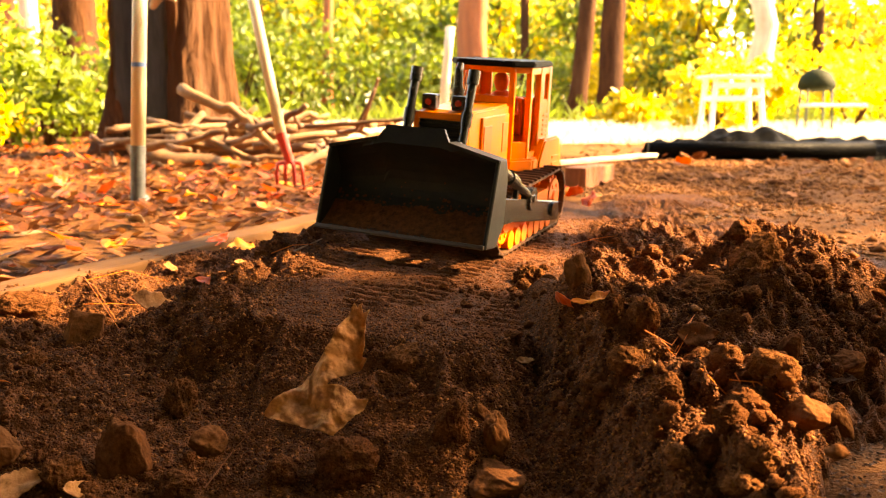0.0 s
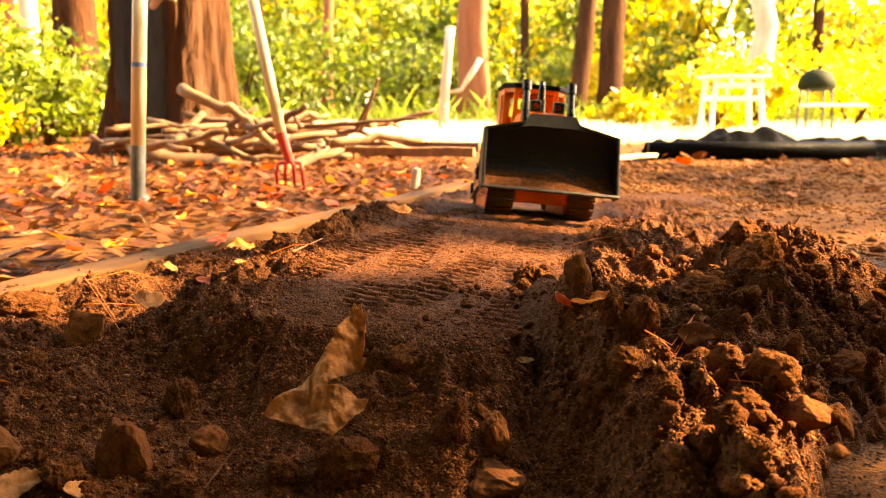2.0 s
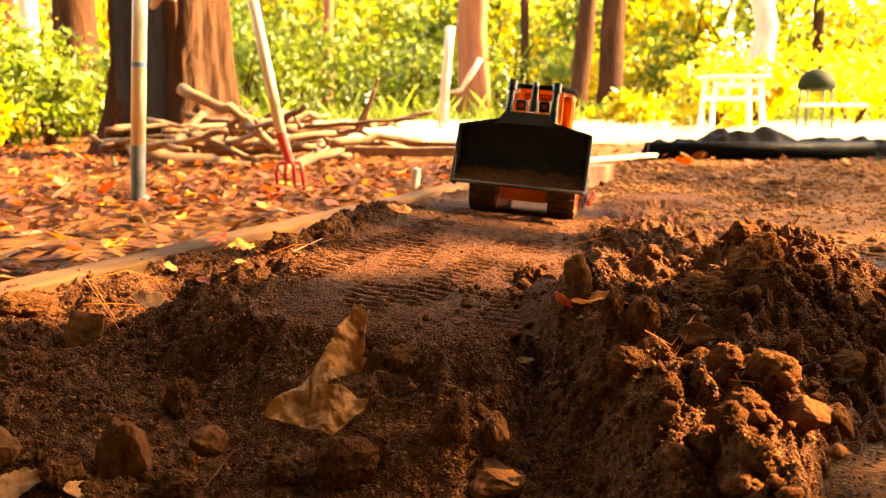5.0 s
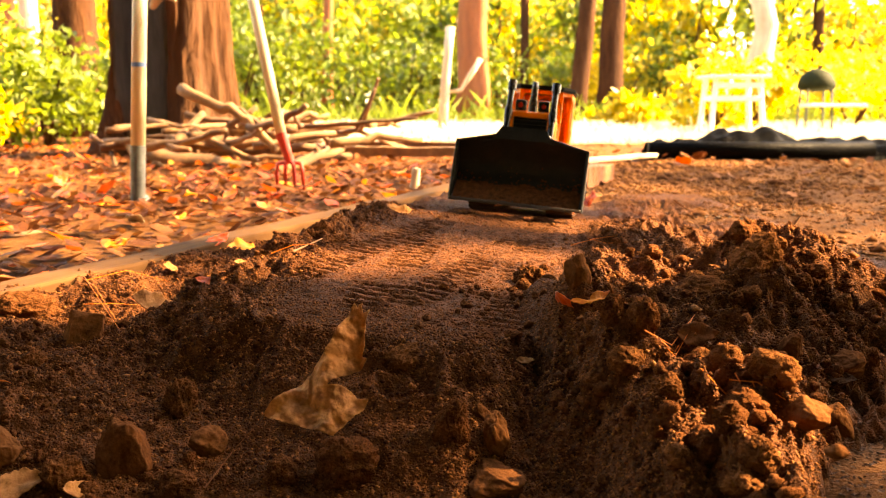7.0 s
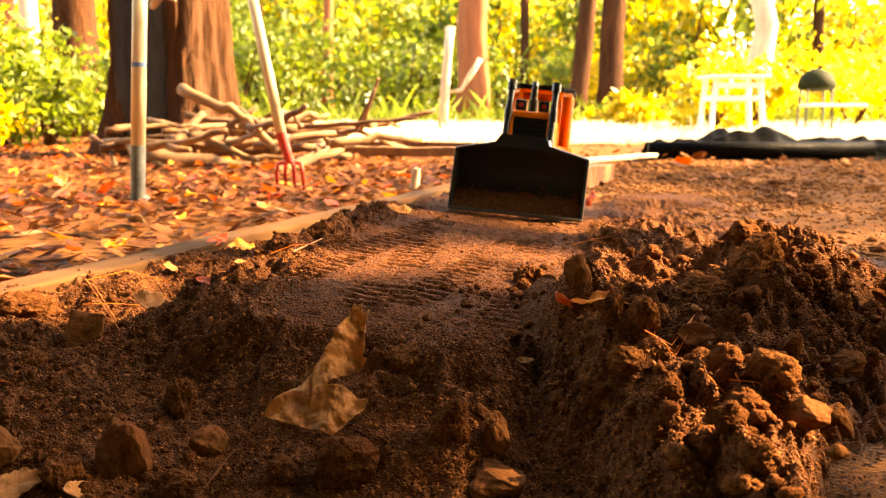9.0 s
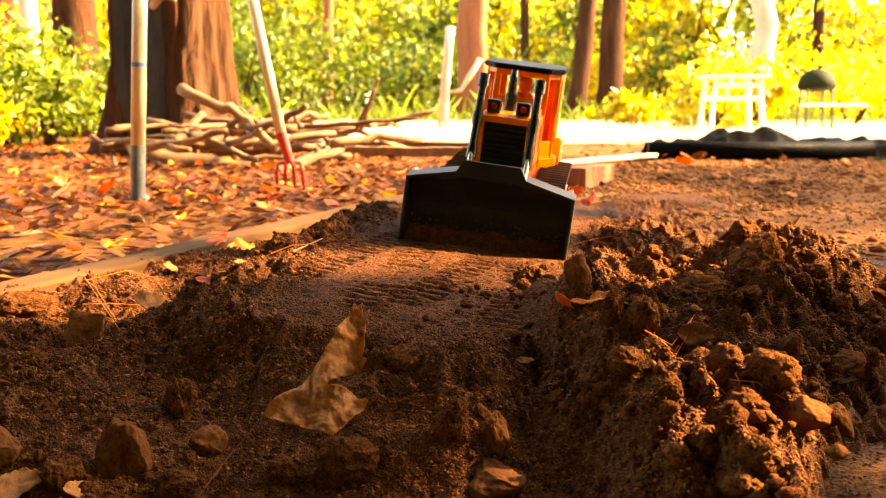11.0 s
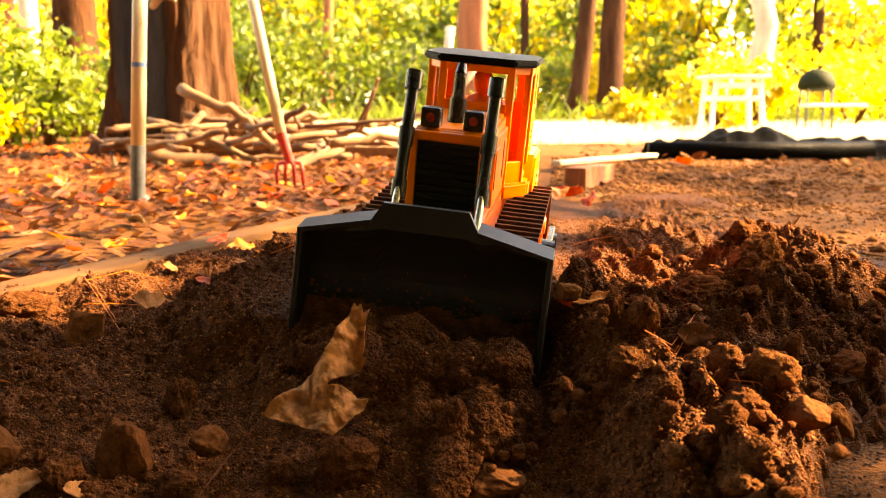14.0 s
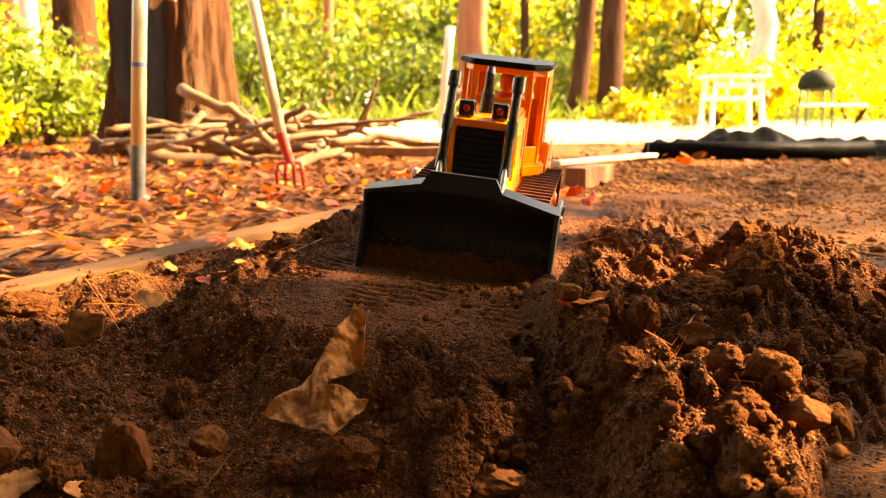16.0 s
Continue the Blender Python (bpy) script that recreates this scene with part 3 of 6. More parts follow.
        rod(bm, (s * 0.107, -0.056 - px, 0.058 - pz), (s * 0.109, -0.056 - px, 0.058 - pz), 0.0060, 0.0050, seg=16)
        part("adjusting_wheel", bm, BLACK, strut, "round black adjusting wheel")
        bm = bmesh.new()
        box(bm, (s * 0.0995, -0.112 - px, 0.062 - pz), (0.006, 0.008, 0.022), 0.001)
        part("bracket", bm, BLACK, strut)
        bm = bmesh.new()
        top, low = Vector((s * 0.0388, -0.138 - px, 0.167 - pz)), Vector((s * 0.0388, -0.196 - px, 0.070 - pz))
        d = Vector((0, -0.044, -0.126))
        a = Vector((s * 0.0388, -0.116 - px, 0.230 - pz)) + d * 0.7
        rod(bm, a, Vector((s * 0.0388, -0.190 - px, 0.080 - pz)), 0.0034, seg=14)
        part("piston_rod", bm, STEEL, blade, "bright steel piston rod")
    bm = bmesh.new()
    box(bm, (0, -0.243 - px, 0.0085 - pz), (0.219, 0.005, 0.005), 0.0010, pose(0, 0, 0, -20))
    part("cutting_edge", bm, LIP, blade, "worn pale cutting edge")
    # soil caked to the foot of the blade
    bm = bmesh.new()
    rng = random.Random(5)
    film = []
    for i in range(61):
        x = -0.105 + 0.0035 * i
        top = 0.032 + 0.008 * noise.noise(Vector((x * 40, 1, 0))) + 0.004 * noise.noise(Vector((x * 170, 5, 0)))
        col = []
        for k in range(11):
            h = top * k / 10 + 0.0005
            f = h / 0.104
            y = -0.2415 + 0.036 * math.sin(f * math.pi) ** 0.8 + 0.020 * f - 0.0006 - 0.0035 * (0.5 + 0.5 * noise.noise(Vector((x * 120, h * 160, 3)))) * math.sin(k / 10 * math.pi)
            col.append(bm.verts.new((x, y - px, h + 0.008 - pz)))
        film.append(col)
    for c0, c1 in zip(film, film[1:]):
        for k in range(10):
            bm.faces.new((c0[k], c1[k], c1[k + 1], c0[k + 1]))
    for _ in range(900):
        x = rng.uniform(-0.104, 0.104)
        h = abs(rng.gauss(0, 0.019)) + 0.001
        f = h / 0.104
        y = -0.2415 + 0.036 * math.sin(f * math.pi) ** 0.8 + 0.020 * f
        r = rng.uniform(0.0008, 0.0026)
        bmesh.ops.create_icosphere(bm, subdivisions=1, radius=r, matrix=Matrix.Translation((x, y - px, h + 0.008 - pz)) @ Matrix.Diagonal((1, 0.6, 1, 1)) @ pose(0, 0, 0, rng.uniform(0, 360), rng.uniform(0, 360)))
    part("caked_soil", bm, CAKED, blade, "crumbs of dark soil stuck to the blade")
    return dozer, blade, wheels


PIVOT = (0.03, 0.03)
dozer, blade, wheels = build_bulldozer()

# the belt of each track: straight runs and arcs round the two wheels
FRONT_W, REAR_W = (-0.112, 0.040, 0.037), (0.116, 0.044, 0.041)


def belt_points(n=400):
    (y0, z0, r0), (y1, z1, r1) = FRONT_W, REAR_W
    pts = []
    for k in range(61):
        a = math.pi * (0.5 + k / 60)
        pts.append((y0 + r0 * math.cos(a), max(z0 + r0 * math.sin(a), 0.003)))
    for k in range(61):
        a = math.pi * (-0.5 + k / 60)
        pts.append((y1 + r1 * math.cos(a), max(z1 + r1 * math.sin(a), 0.003)))
    pts.append(pts[0])
    p = np.array(pts)
    d = np.concatenate([[0], np.cumsum(np.hypot(*np.diff(p, axis=0).T))])
    return p, d


BELT, BELT_D = belt_points()
SHOES = 40


def shoe_pose(side, s):
    """A shoe at distance s along the belt."""
    total = BELT_D[-1]
    s = s % total
    y, z = np.interp(s, BELT_D, BELT[:, 0]), np.interp(s, BELT_D, BELT[:, 1])
    e = 0.004
    y0, z0 = np.interp((s - e) % total, BELT_D, BELT[:, 0]), np.interp((s - e) % total, BELT_D, BELT[:, 1])
    y1, z1 = np.interp((s + e) % total, BELT_D, BELT[:, 0]), np.interp((s + e) % total, BELT_D, BELT[:, 1])
    return pose(side * 0.069, y, z, math.degrees(math.atan2(z1 - z0, y1 - y0)))


bm = bmesh.new()
box(bm, (0, 0, 0.0005), (0.0465, 0.0168, 0.0035), 0.0006)
box(bm, (0, 0.005, -0.0025), (0.0465, 0.0036, 0.0050), 0.0006)
shoe_mesh = mesh_from("track_shoe", bm, SHOE)
shoes = []
for side in (-1, 1):
    for k in range(SHOES):
        ob = new("track_shoe", shoe_mesh)
        ob.parent = dozer
        shoes.append((ob, side, k / SHOES * BELT_D[-1]))


# ---- loose soil: crumbs and clods ----
def icosa():
    bm = bmesh.new()
    bmesh.ops.create_icosphere(bm, subdivisions=2, radius=1)
    v = np.array([p.co[:] for p in bm.verts])
    f = np.array([[p.index for p in q.verts] for q in bm.faces])
    bm.free()
    return v, f


BALL_V, BALL_F = icosa()


OCT_V = np.array([[1, 0, 0], [-1, 0, 0], [0, 1, 0], [0, -1, 0], [0, 0, 1], [0, 0, -1]], float)
OCT_F = np.array([[0, 2, 4], [2, 1, 4], [1, 3, 4], [3, 0, 4], [2, 0, 5], [1, 2, 5], [3, 1, 5], [0, 3, 5]])


def crumbs(name, px, py, pz, size, rng, mat=CRUMB, flat=0.8, tiny=False):
    """Many small uneven lumps as one mesh."""
    n = len(px)
    ICO_V, ICO_F = (OCT_V, OCT_F) if tiny else (BALL_V, BALL_F)
    v = ICO_V[None] * (1 + rng.normal(0, 0.16 if tiny else 0.2, (n, len(ICO_V), 1)))
    v = v * (size[:, None, None] * (0.75 + 0.5 * rng.random((n, 1, 3))))
    v[:, :, 2] *= flat
    a = rng.random(n) * math.tau
    c, s = np.cos(a)[:, None], np.sin(a)[:, None]
    x, y = v[:, :, 0] * c - v[:, :, 1] * s, v[:, :, 0] * s + v[:, :, 1] * c
    v = np.stack([x + px[:, None], y + py[:, None], v[:, :, 2] + pz[:, None]], -1).reshape(-1, 3)
    f = (ICO_F[None] + (np.arange(n) * len(ICO_V))[:, None, None]).reshape(-1, 3)
    return arrays(name, v, f, mat, True)


def scatter(n, rng, keep, x0, x1, y0, y1):
    x, y = rng.uniform(x0, x1, n), rng.uniform(y0, y1, n)
    k = rng.random(n) < keep(x, y)
    return x[k], y[k]


def loose(x, y):
    """How much loose soil lies here, 0 to 1: little where the tracks have pressed it flat."""
    u = x - path_x(y)
    flat = (1 - smooth(0.11, 0.17, np.abs(u + 0.02))) * smooth(0.80, 0.92, y)
    on = smooth(0.0, 0.006, heap_height(x, y, False) - ground_height(x, y))
    h = heap_height(x, y, False)
    steep = np.sqrt(1 + ((heap_height(x + 0.006, y, False) - h) / 0.006) ** 2 + ((heap_height(x, y + 0.006, False) - h) / 0.006) ** 2)
    return on * np.clip(0.42 * steep ** 1.5, 0, 1) * (1 - 0.78 * flat) * (1 - smooth(1.3, 1.9, y) * 0.6)


crng = np.random.default_rng(21)
cx, cy = scatter(950000, crng, lambda x, y: loose(x, y) * (np.abs(x) < 0.53 * y + 0.04) * (0.25 + 0.75 * (1 - smooth(0.8, 1.3, y))), -0.60, 0.60, 0.45, 1.6)
cs = np.exp(crng.normal(-6.95, 0.42, len(cx))) * (0.6 + 0.5 * cy) * (1 - 0.3 * (np.abs(cx - path_x(cy)) < 0.15) * (cy > 0.8))
tagged(crumbs("soil_crumbs", cx, cy, heap_height(cx, cy) + cs * 0.3, cs, crng, tiny=True), "loose dark brown soil crumbs on the heap", "soil", kind="stuff")


def clod_zone(x, y):
    right = np.exp(-((x - 0.37) / 0.14) ** 2 - ((y - 0.98) / 0.2) ** 2)
    ridge = np.exp(-((x - 0.16 - (0.7 - y) * 0.2) / 0.09) ** 2) * (y < 1.0)
    left = np.exp(-((x + 0.42) / 0.12) ** 2 - ((y - 0.85) / 0.22) ** 2) * 0.7
    front = (y < 0.78) * 0.10
    return np.clip(right + ridge * 0.8 + left + front, 0, 1) * smooth(0.003, 0.010, heap_height(x, y, False) - ground_height(x, y))


cx, cy = scatter(11000, crng, clod_zone, -0.65, 0.6, 0.45, 1.5)
cs = np.exp(crng.normal(-5.85, 0.42, len(cx)))
tagged(crumbs("soil_clods", cx, cy, heap_height(cx, cy) + cs * 0.25, cs, crng, CLOD, 0.85), "small dry soil clods strewn over the heap", "soil clods", kind="stuff")

# fine grit and chaff on the bare ground
gx, gy = scatter(30000, crng, lambda x, y: (heap_height(x, y, False) < ground_height(x, y)) * (0.3 + 0.7 * (y < 1.2)), 0.2, 1.6, 0.5, 2.4)
gs = np.exp(crng.normal(-6.9, 0.5, len(gx))) * (0.7 + 0.5 * gy)
GRAVEL = material("grit_grains", (0.045, 0.022, 0.010), (0.18, 0.095, 0.048), scale=90, rough=0.8, bump=0.4, island=0.4)
tagged(crumbs("ground_grit", gx, gy, ground_height(gx, gy) + gs * 0.2, gs, crng, GRAVEL, 0.6, True), "fine grit and small stones on the ground", "grit", kind="stuff")


# crumbled earth on the trodden ground beside the heap
gx, gy = scatter(42000, crng, lambda x, y: (heap_height(x, y, False) < 0.004) * (x > 0.12 * y) * (0.25 + 0.75 * smooth(-0.3, 0.4, vnoise(x, y, 0.28, 61))) * smooth(0.0, 0.3, y - 1.2), 0.2, 3.0, 1.2, 4.6)
gs = np.exp(crng.normal(-5.35, 0.45, len(gx))) * (0.6 + 0.25 * gy)
EARTH = material("trodden_earth", (0.045, 0.017, 0.0065), (0.21, 0.084, 0.032), scale=60, rough=0.95, spec=0.04, bump=0.6, island=0.4)
tagged(crumbs("earth_crumbs", gx, gy, ground_height(gx, gy) + gs * 0.05, gs, crng, EARTH, 0.55, True), "crumbled brown earth on the trodden ground", "earth", kind="stuff")


def lump(name, x, y, sx, sy, sz, seed, mat=STONE, sink=0.3, turn=0.0, tilt=0.0, base=None, angular=0.5, label="", category="stone", group="", fine=5):
    """A stone or a large clod with an uneven, partly broken surface."""
    bm = bmesh.new()
    bmesh.ops.create_icosphere(bm, subdivisions=fine, radius=0.5)
    rng = random.Random(seed)
    cuts = [(Vector((rng.gauss(0, 1), rng.gauss(0, 1), rng.gauss(0, 1))).normalized(), rng.uniform(0.24, 0.40)) for _ in range(12)]
    off = Vector((seed * 1.7, seed * 0.9, 0))
    for v in bm.verts:
        p = v.co.copy()
        for nrm, d in cuts:
            k = p.dot(nrm) - d
            if k > 0:
                p -= nrm * k * angular
        p *= 1 + 0.22 * noise.noise(p * 2.5 + off) + (0.22 - 0.17 * angular) * noise.noise(p * 7 + off) + (0.20 - 0.18 * angular) * noise.noise(p * 15 + off) + (0.12 - 0.11 * angular) * noise.noise(p * 32 + off)
        v.co = Vector((p.x * sx, p.y * sy, p.z * sz))
    ob = part(name, bm, mat, smooth_faces=True)
    z = float(heap_height(x, y)) if base is None else base
    ob.matrix_basis = pose(x, y, z + sz * (0.5 - sink), tilt, tilt * 0.5, turn)
    return tagged(ob, label or "rounded brown stone half sunk in soil", category, group)


STONES_FRONT = [
    (-0.2349, 0.6389, 0.0408, 0.0364, 0.0576, STONE, 'large pale brown stone with earth pits'),
    (-0.1801, 0.6635, 0.0372, 0.0332, 0.0273, STONE, 'flat brown stone in the soil'),
    (0.0414, 0.6576, 0.0305, 0.0273, 0.0468, STONE, 'upright rounded brown stone'),
    (0.0313, 0.6754, 0.0151, 0.0135, 0.0192, STONE, 'small rounded brown stone'),
    (0.0394, 0.6221, 0.0540, 0.0482, 0.0282, STONE, 'smooth flat brown stone'),
    (-0.0719, 0.6352, 0.0573, 0.0512, 0.0478, CLOD, 'large crumbly soil clod'),
    (-0.2177, 0.7211, 0.0342, 0.0305, 0.0481, CLOD, 'upright crumbly soil clod'),
    (-0.3299, 0.6476, 0.0340, 0.0304, 0.0364, STONE, 'brown stone beside the heap'),
    (0.3503, 0.9938, 0.0681, 0.0608, 0.0538, CLOD, 'big earthy clod on top of the heap'),
    (0.1353, 0.7022, 0.0271, 0.0242, 0.0323, CLOD, 'rounded dark brown soil clod'),
    (0.1568, 0.6874, 0.0297, 0.0265, 0.0317, CLOD, 'rounded dark brown soil clod'),
    (0.3148, 0.7929, 0.0268, 0.0239, 0.0314, STONE, "pale brown stone on the heap's flank"),
    (0.3709, 0.8036, 0.0412, 0.0368, 0.0294, STONE, "flat reddish brown stone at the heap's foot"),
    (0.2460, 0.5881, 0.0376, 0.0335, 0.0322, STONE, "broken reddish brown stone at the heap's foot"),
    (0.3113, 0.6789, 0.0273, 0.0244, 0.0304, STONE, 'small reddish brown stone')]
STONES_SIDE = [
    (-0.2791, 0.6281, 0.0378, 0.0338, 0.0331, CLOD, "dark soil clod at the heap's foot"),
    (-0.1932, 0.6238, 0.0329, 0.0294, 0.0235, CLOD, "dark soil clod at the heap's foot"),
    (0.3962, 0.8070, 0.0145, 0.0129, 0.0221, CLOD, "soil clod on the heap's flank"),
    (0.3040, 0.8439, 0.0266, 0.0238, 0.0310, CLOD, "soil clod on the heap's flank"),
    (0.2774, 0.9541, 0.0621, 0.0555, 0.0414, CLOD, 'rounded dark brown soil clod'),
    (0.1374, 0.6529, 0.0282, 0.0251, 0.0246, CLOD, 'reddish soil clod on the ridge'),
    (0.1733, 0.5676, 0.0282, 0.0251, 0.0282, CLOD, 'reddish soil clod on the ridge'),
    (0.1941, 0.5317, 0.0296, 0.0264, 0.0237, CLOD, 'reddish soil clod on the ridge'),
    (0.1836, 0.5562, 0.0246, 0.0220, 0.0184, CLOD, 'small soil clod on the ridge'),
    (0.1563, 0.6086, 0.0265, 0.0237, 0.0232, CLOD, 'small soil clod on the ridge'),
    (0.3906, 0.9650, 0.0302, 0.0269, 0.0251, CLOD, "soil clod on the heap's flank"),
    (0.1008, 1.0152, 0.0439, 0.0392, 0.0439, CLOD, 'small dark brown soil clod'),
    (-0.3697, 0.7913, 0.0232, 0.0207, 0.0174, CLOD, 'small dark brown soil clod'),
    (0.0068, 0.6549, 0.0294, 0.0263, 0.0540, CLOD, 'crumbly dark brown soil clod'),
    (-0.0306, 0.7407, 0.0383, 0.0342, 0.0328, CLOD, 'crumbly dark brown soil clod'),
    (0.1200, 0.6701, 0.0300, 0.0268, 0.0350, CLOD, 'crumbly dark brown soil clod'),
    (0.1863, 0.5266, 0.0323, 0.0289, 0.0206, CLOD, 'reddish soil clod on the ridge'),
    (-0.1190, 0.6362, 0.0335, 0.0299, 0.0239, CLOD, "dark soil clod at the heap's foot")]
for i, (x, y, sx, sy, sz, mat, label) in enumerate(STONES_FRONT + STONES_SIDE):
    lump("stone" if mat is STONE else "soil_clod", x, y, sx, sy, sz, i + 1, mat, 0.36 if mat is STONE else 0.46, i * 47 % 360, (i * 13) % 24 - 12, label=label, category="stone" if mat is STONE else "soil clod", group="stones in the soil" if mat is STONE else "large clods on the heap", angular=0.78 if mat is STONE else 0.4)
lump("stone", -0.3458, 0.8513, 0.062, 0.044, 0.044, 77, STONE, 0.3, 20, 8, angular=0.95, label="squared brown stone block in the soil", group="stones in the soil")
lump("stone", -0.4722, 0.9782, 0.085, 0.06, 0.045, 78, CLOD, 0.35, 10, 0, angular=0.5, label="wide earthy lump beside the timber", group="stones in the soil")
lump("stone", 0.2118, 0.4635, 0.014, 0.012, 0.010, 79, STONE, 0.2, 30, 0, base=0.0641, angular=0.9, label="small tan stone on the bare ground", group="stones in the soil")
# loose clods along the ridge and over the side heap
zrng = random.Random(29)
for i in range(46):
    if i % 2:
        y = zrng.uniform(0.55, 1.0)
        x = 0.15 + (0.72 - y) * 0.15 + zrng.gauss(0.02, 0.035)
    else:
        x, y = 0.36 + zrng.gauss(0, 0.07), 1.0 + zrng.gauss(0, 0.10)
    size = zrng.uniform(0.014, 0.034)
    lump("soil_clod", x, y, size, size * zrng.uniform(0.8, 1.1), size * zrng.uniform(0.7, 1.0), 200 + i, CLOD, 0.35, zrng.uniform(0, 360), zrng.uniform(-15, 15), fine=4, angular=0.3, label="crumbly brown clod on the piled soil", category="soil clod", group="large clods on the heap")
# a stone that the blade shoulders aside
rolling = lump("stone", 0.1173, 0.7810, 0.026, 0.022, 0.040, 80, STONE, 0.25, 15, 0, angular=0.8, label="upright brown stone beside the track", group="stones in the soil")
PUSHED = []
rx0, ry0, rz0 = rolling.location
PUSHED.append((rolling, [(0, pose(rx0, ry0, rz0, 0, 0, 15)), (12.3, pose(rx0, ry0, rz0, 0, 0, 15)), (13.2, pose(rx0 - 0.006, ry0 - 0.03, rz0 - 0.004, 40, 0, 15)), (13.8, pose(rx0 - 0.016, ry0 - 0.06, rz0 - 0.006, 75, 10, 15)), (16, pose(rx0 - 0.016, ry0 - 0.06, rz0 - 0.006, 75, 10, 15))]))


# ---- soil that the blade pushes ahead ----
def soil_roll(name, w, d, h, n, seed, label):
    rng = np.random.default_rng(seed)
    t, a = rng.uniform(-1, 1, n), rng.uniform(0, math.pi, n)
    prof = np.sqrt(np.clip(1 - t ** 2, 0.02, 1)) ** 0.6 * (0.8 + 0.2 * np.sin(t * 5 + seed))
    x, y, z = t * w / 2, -np.cos(a) * d / 2 * prof, np.sin(a) * h * prof
    size = np.exp(rng.normal(-6.75, 0.5, n))
    bumpy = 1 + 0.35 * vnoise(x, a * 0.02, 0.025, seed) + 0.2 * vnoise(x, a * 0.02, 0.011, seed + 1)
    ob = crumbs(name, x, y * bumpy, z * bumpy, size, rng, CAKED, tiny=True)
    core_t, core_a = np.linspace(-1, 1, 90), np.linspace(0, math.pi, 40)
    bm = bmesh.new()
    bm.from_mesh(ob.data)
    rows = []
    for tt in core_t:
        pr = max(1 - tt * tt, 0.02) ** 0.3 * (0.8 + 0.2 * math.sin(tt * 5 + seed))
        row = []
        for q in core_a:
            k = 1 + 0.35 * float(vnoise(tt * w / 2, q * 0.02, 0.025, seed)) + 0.2 * float(vnoise(tt * w / 2, q * 0.02, 0.011, seed + 1))
            row.append(bm.verts.new((tt * w / 2, -math.cos(q) * d / 2 * pr * k, math.sin(q) * h * pr * k)))
        rows.append(row)
    for r0, r1 in zip(rows, rows[1:]):
        for k in range(len(core_a) - 1):
            bm.faces.new((r0[k], r1[k], r1[k + 1], r0[k + 1]))
    bm.to_mesh(ob.data)
    bm.free()
    return tagged(ob, label, "soil", kind="stuff")


roll = soil_roll("pushed_soil", 0.20, 0.085, 0.048, 16000, 3, "dark loose soil pushed ahead by the blade")
PUSHED.append((roll, [(0, pose(0.02, 0.98, -0.006, 0, 4, -9)), (11.0, pose(0.02, 0.98, -0.006, 0, 4, -9)), (11.6, pose(0.015, 0.975, 0.014, 4, 5, -9)), (12.0, pose(0.010, 0.935, 0.028, 5, 5, -9)), (12.5, pose(0.002, 0.890, 0.032, 6, 5, -9)),
                      (13.0, pose(-0.012, 0.825, 0.032, 8, 5, -9)), (13.5, pose(-0.026, 0.738, 0.031, 12, 5, -9)), (13.8, pose(-0.028, 0.726, 0.030, 13, 5, -9)), (14.5, pose(-0.028, 0.726, 0.030, 13, 5, -9)), (15.1, pose(-0.028, 0.722, 0.020, 16, 5, -9)), (16, pose(-0.028, 0.722, 0.019, 16, 5, -9))]))
spill = soil_roll("pushed_soil", 0.19, 0.17, 0.036, 18000, 9, "loose soil sliding down before the blade")
PUSHED.append((spill, [(0, pose(0.03, 0.84, -0.008, 0, 5, -9)), (12.2, pose(0.03, 0.84, -0.008, 0, 5, -9)), (13.0, pose(0.032, 0.765, 0.012, 14, 5, -6)), (13.6, pose(0.034, 0.700, 0.000, 24, 4, -4)), (14.0, pose(0.034, 0.690, -0.003, 25, 4, -4)), (16, pose(0.034, 0.690, -0.003, 25, 4, -4))]))
# clods that roll down from the blade
trng = random.Random(61)
for i in range(22):
    x, r, d = trng.uniform(-0.03, 0.11), trng.uniform(0.007, 0.015), trng.uniform(-0.35, 0.35)
    clod = lump("soil_clod", x, 0.95, r, r, r * 0.9, 400 + i, CLOD, 0.9, 0, 0, fine=3, angular=0.3, label="crumbly clod rolling down before the blade", category="soil clod", group="clods pushed by the blade")
    x0, y0, z0 = clod.location
    xe, ye = x + trng.uniform(-0.005, 0.03), trng.uniform(0.62, 0.70)
    ze = float(heap_height(xe, ye)) + 0.010 + r * 0.4
    a = trng.uniform(0, 360)
    PUSHED.append((clod, [(0, pose(x0, y0, z0, 0, 0, a)), (11.4, pose(x0, y0, z0, 0, 0, a)), (12.4, pose(x0 - 0.01, y0 - 0.06, z0 + 0.030, 20, 0, a)), (13.0 + d, pose(x0 - 0.01, y0 - 0.13, z0 + 0.036, 60, 0, a)), (13.3 + d, pose((x0 + xe) / 2, 0.755, 0.052, 120, 0, a)), (13.65 + d, pose(xe, ye, ze, 190, 0, a)), (16, pose(xe, ye, ze, 190, 0, a))]))


# ---- leaves and needles lying about ----
def rest(x, y):
    """The height of what lies uppermost at a spot: soil, ground or the timber."""
    line = -0.541 + (y - 1.10) / 2.19
    timber = 0.014 + 0.016 * (y - 0.05) / 1.2 if abs(x - line + 0.01) < 0.05 else -1.0
    return max(float(heap_height(x, y)), float(ground_height(x, y)), timber)


def lie(x, y, up=0.004):
    return (x, y, float(heap_height(x, y)) + up)


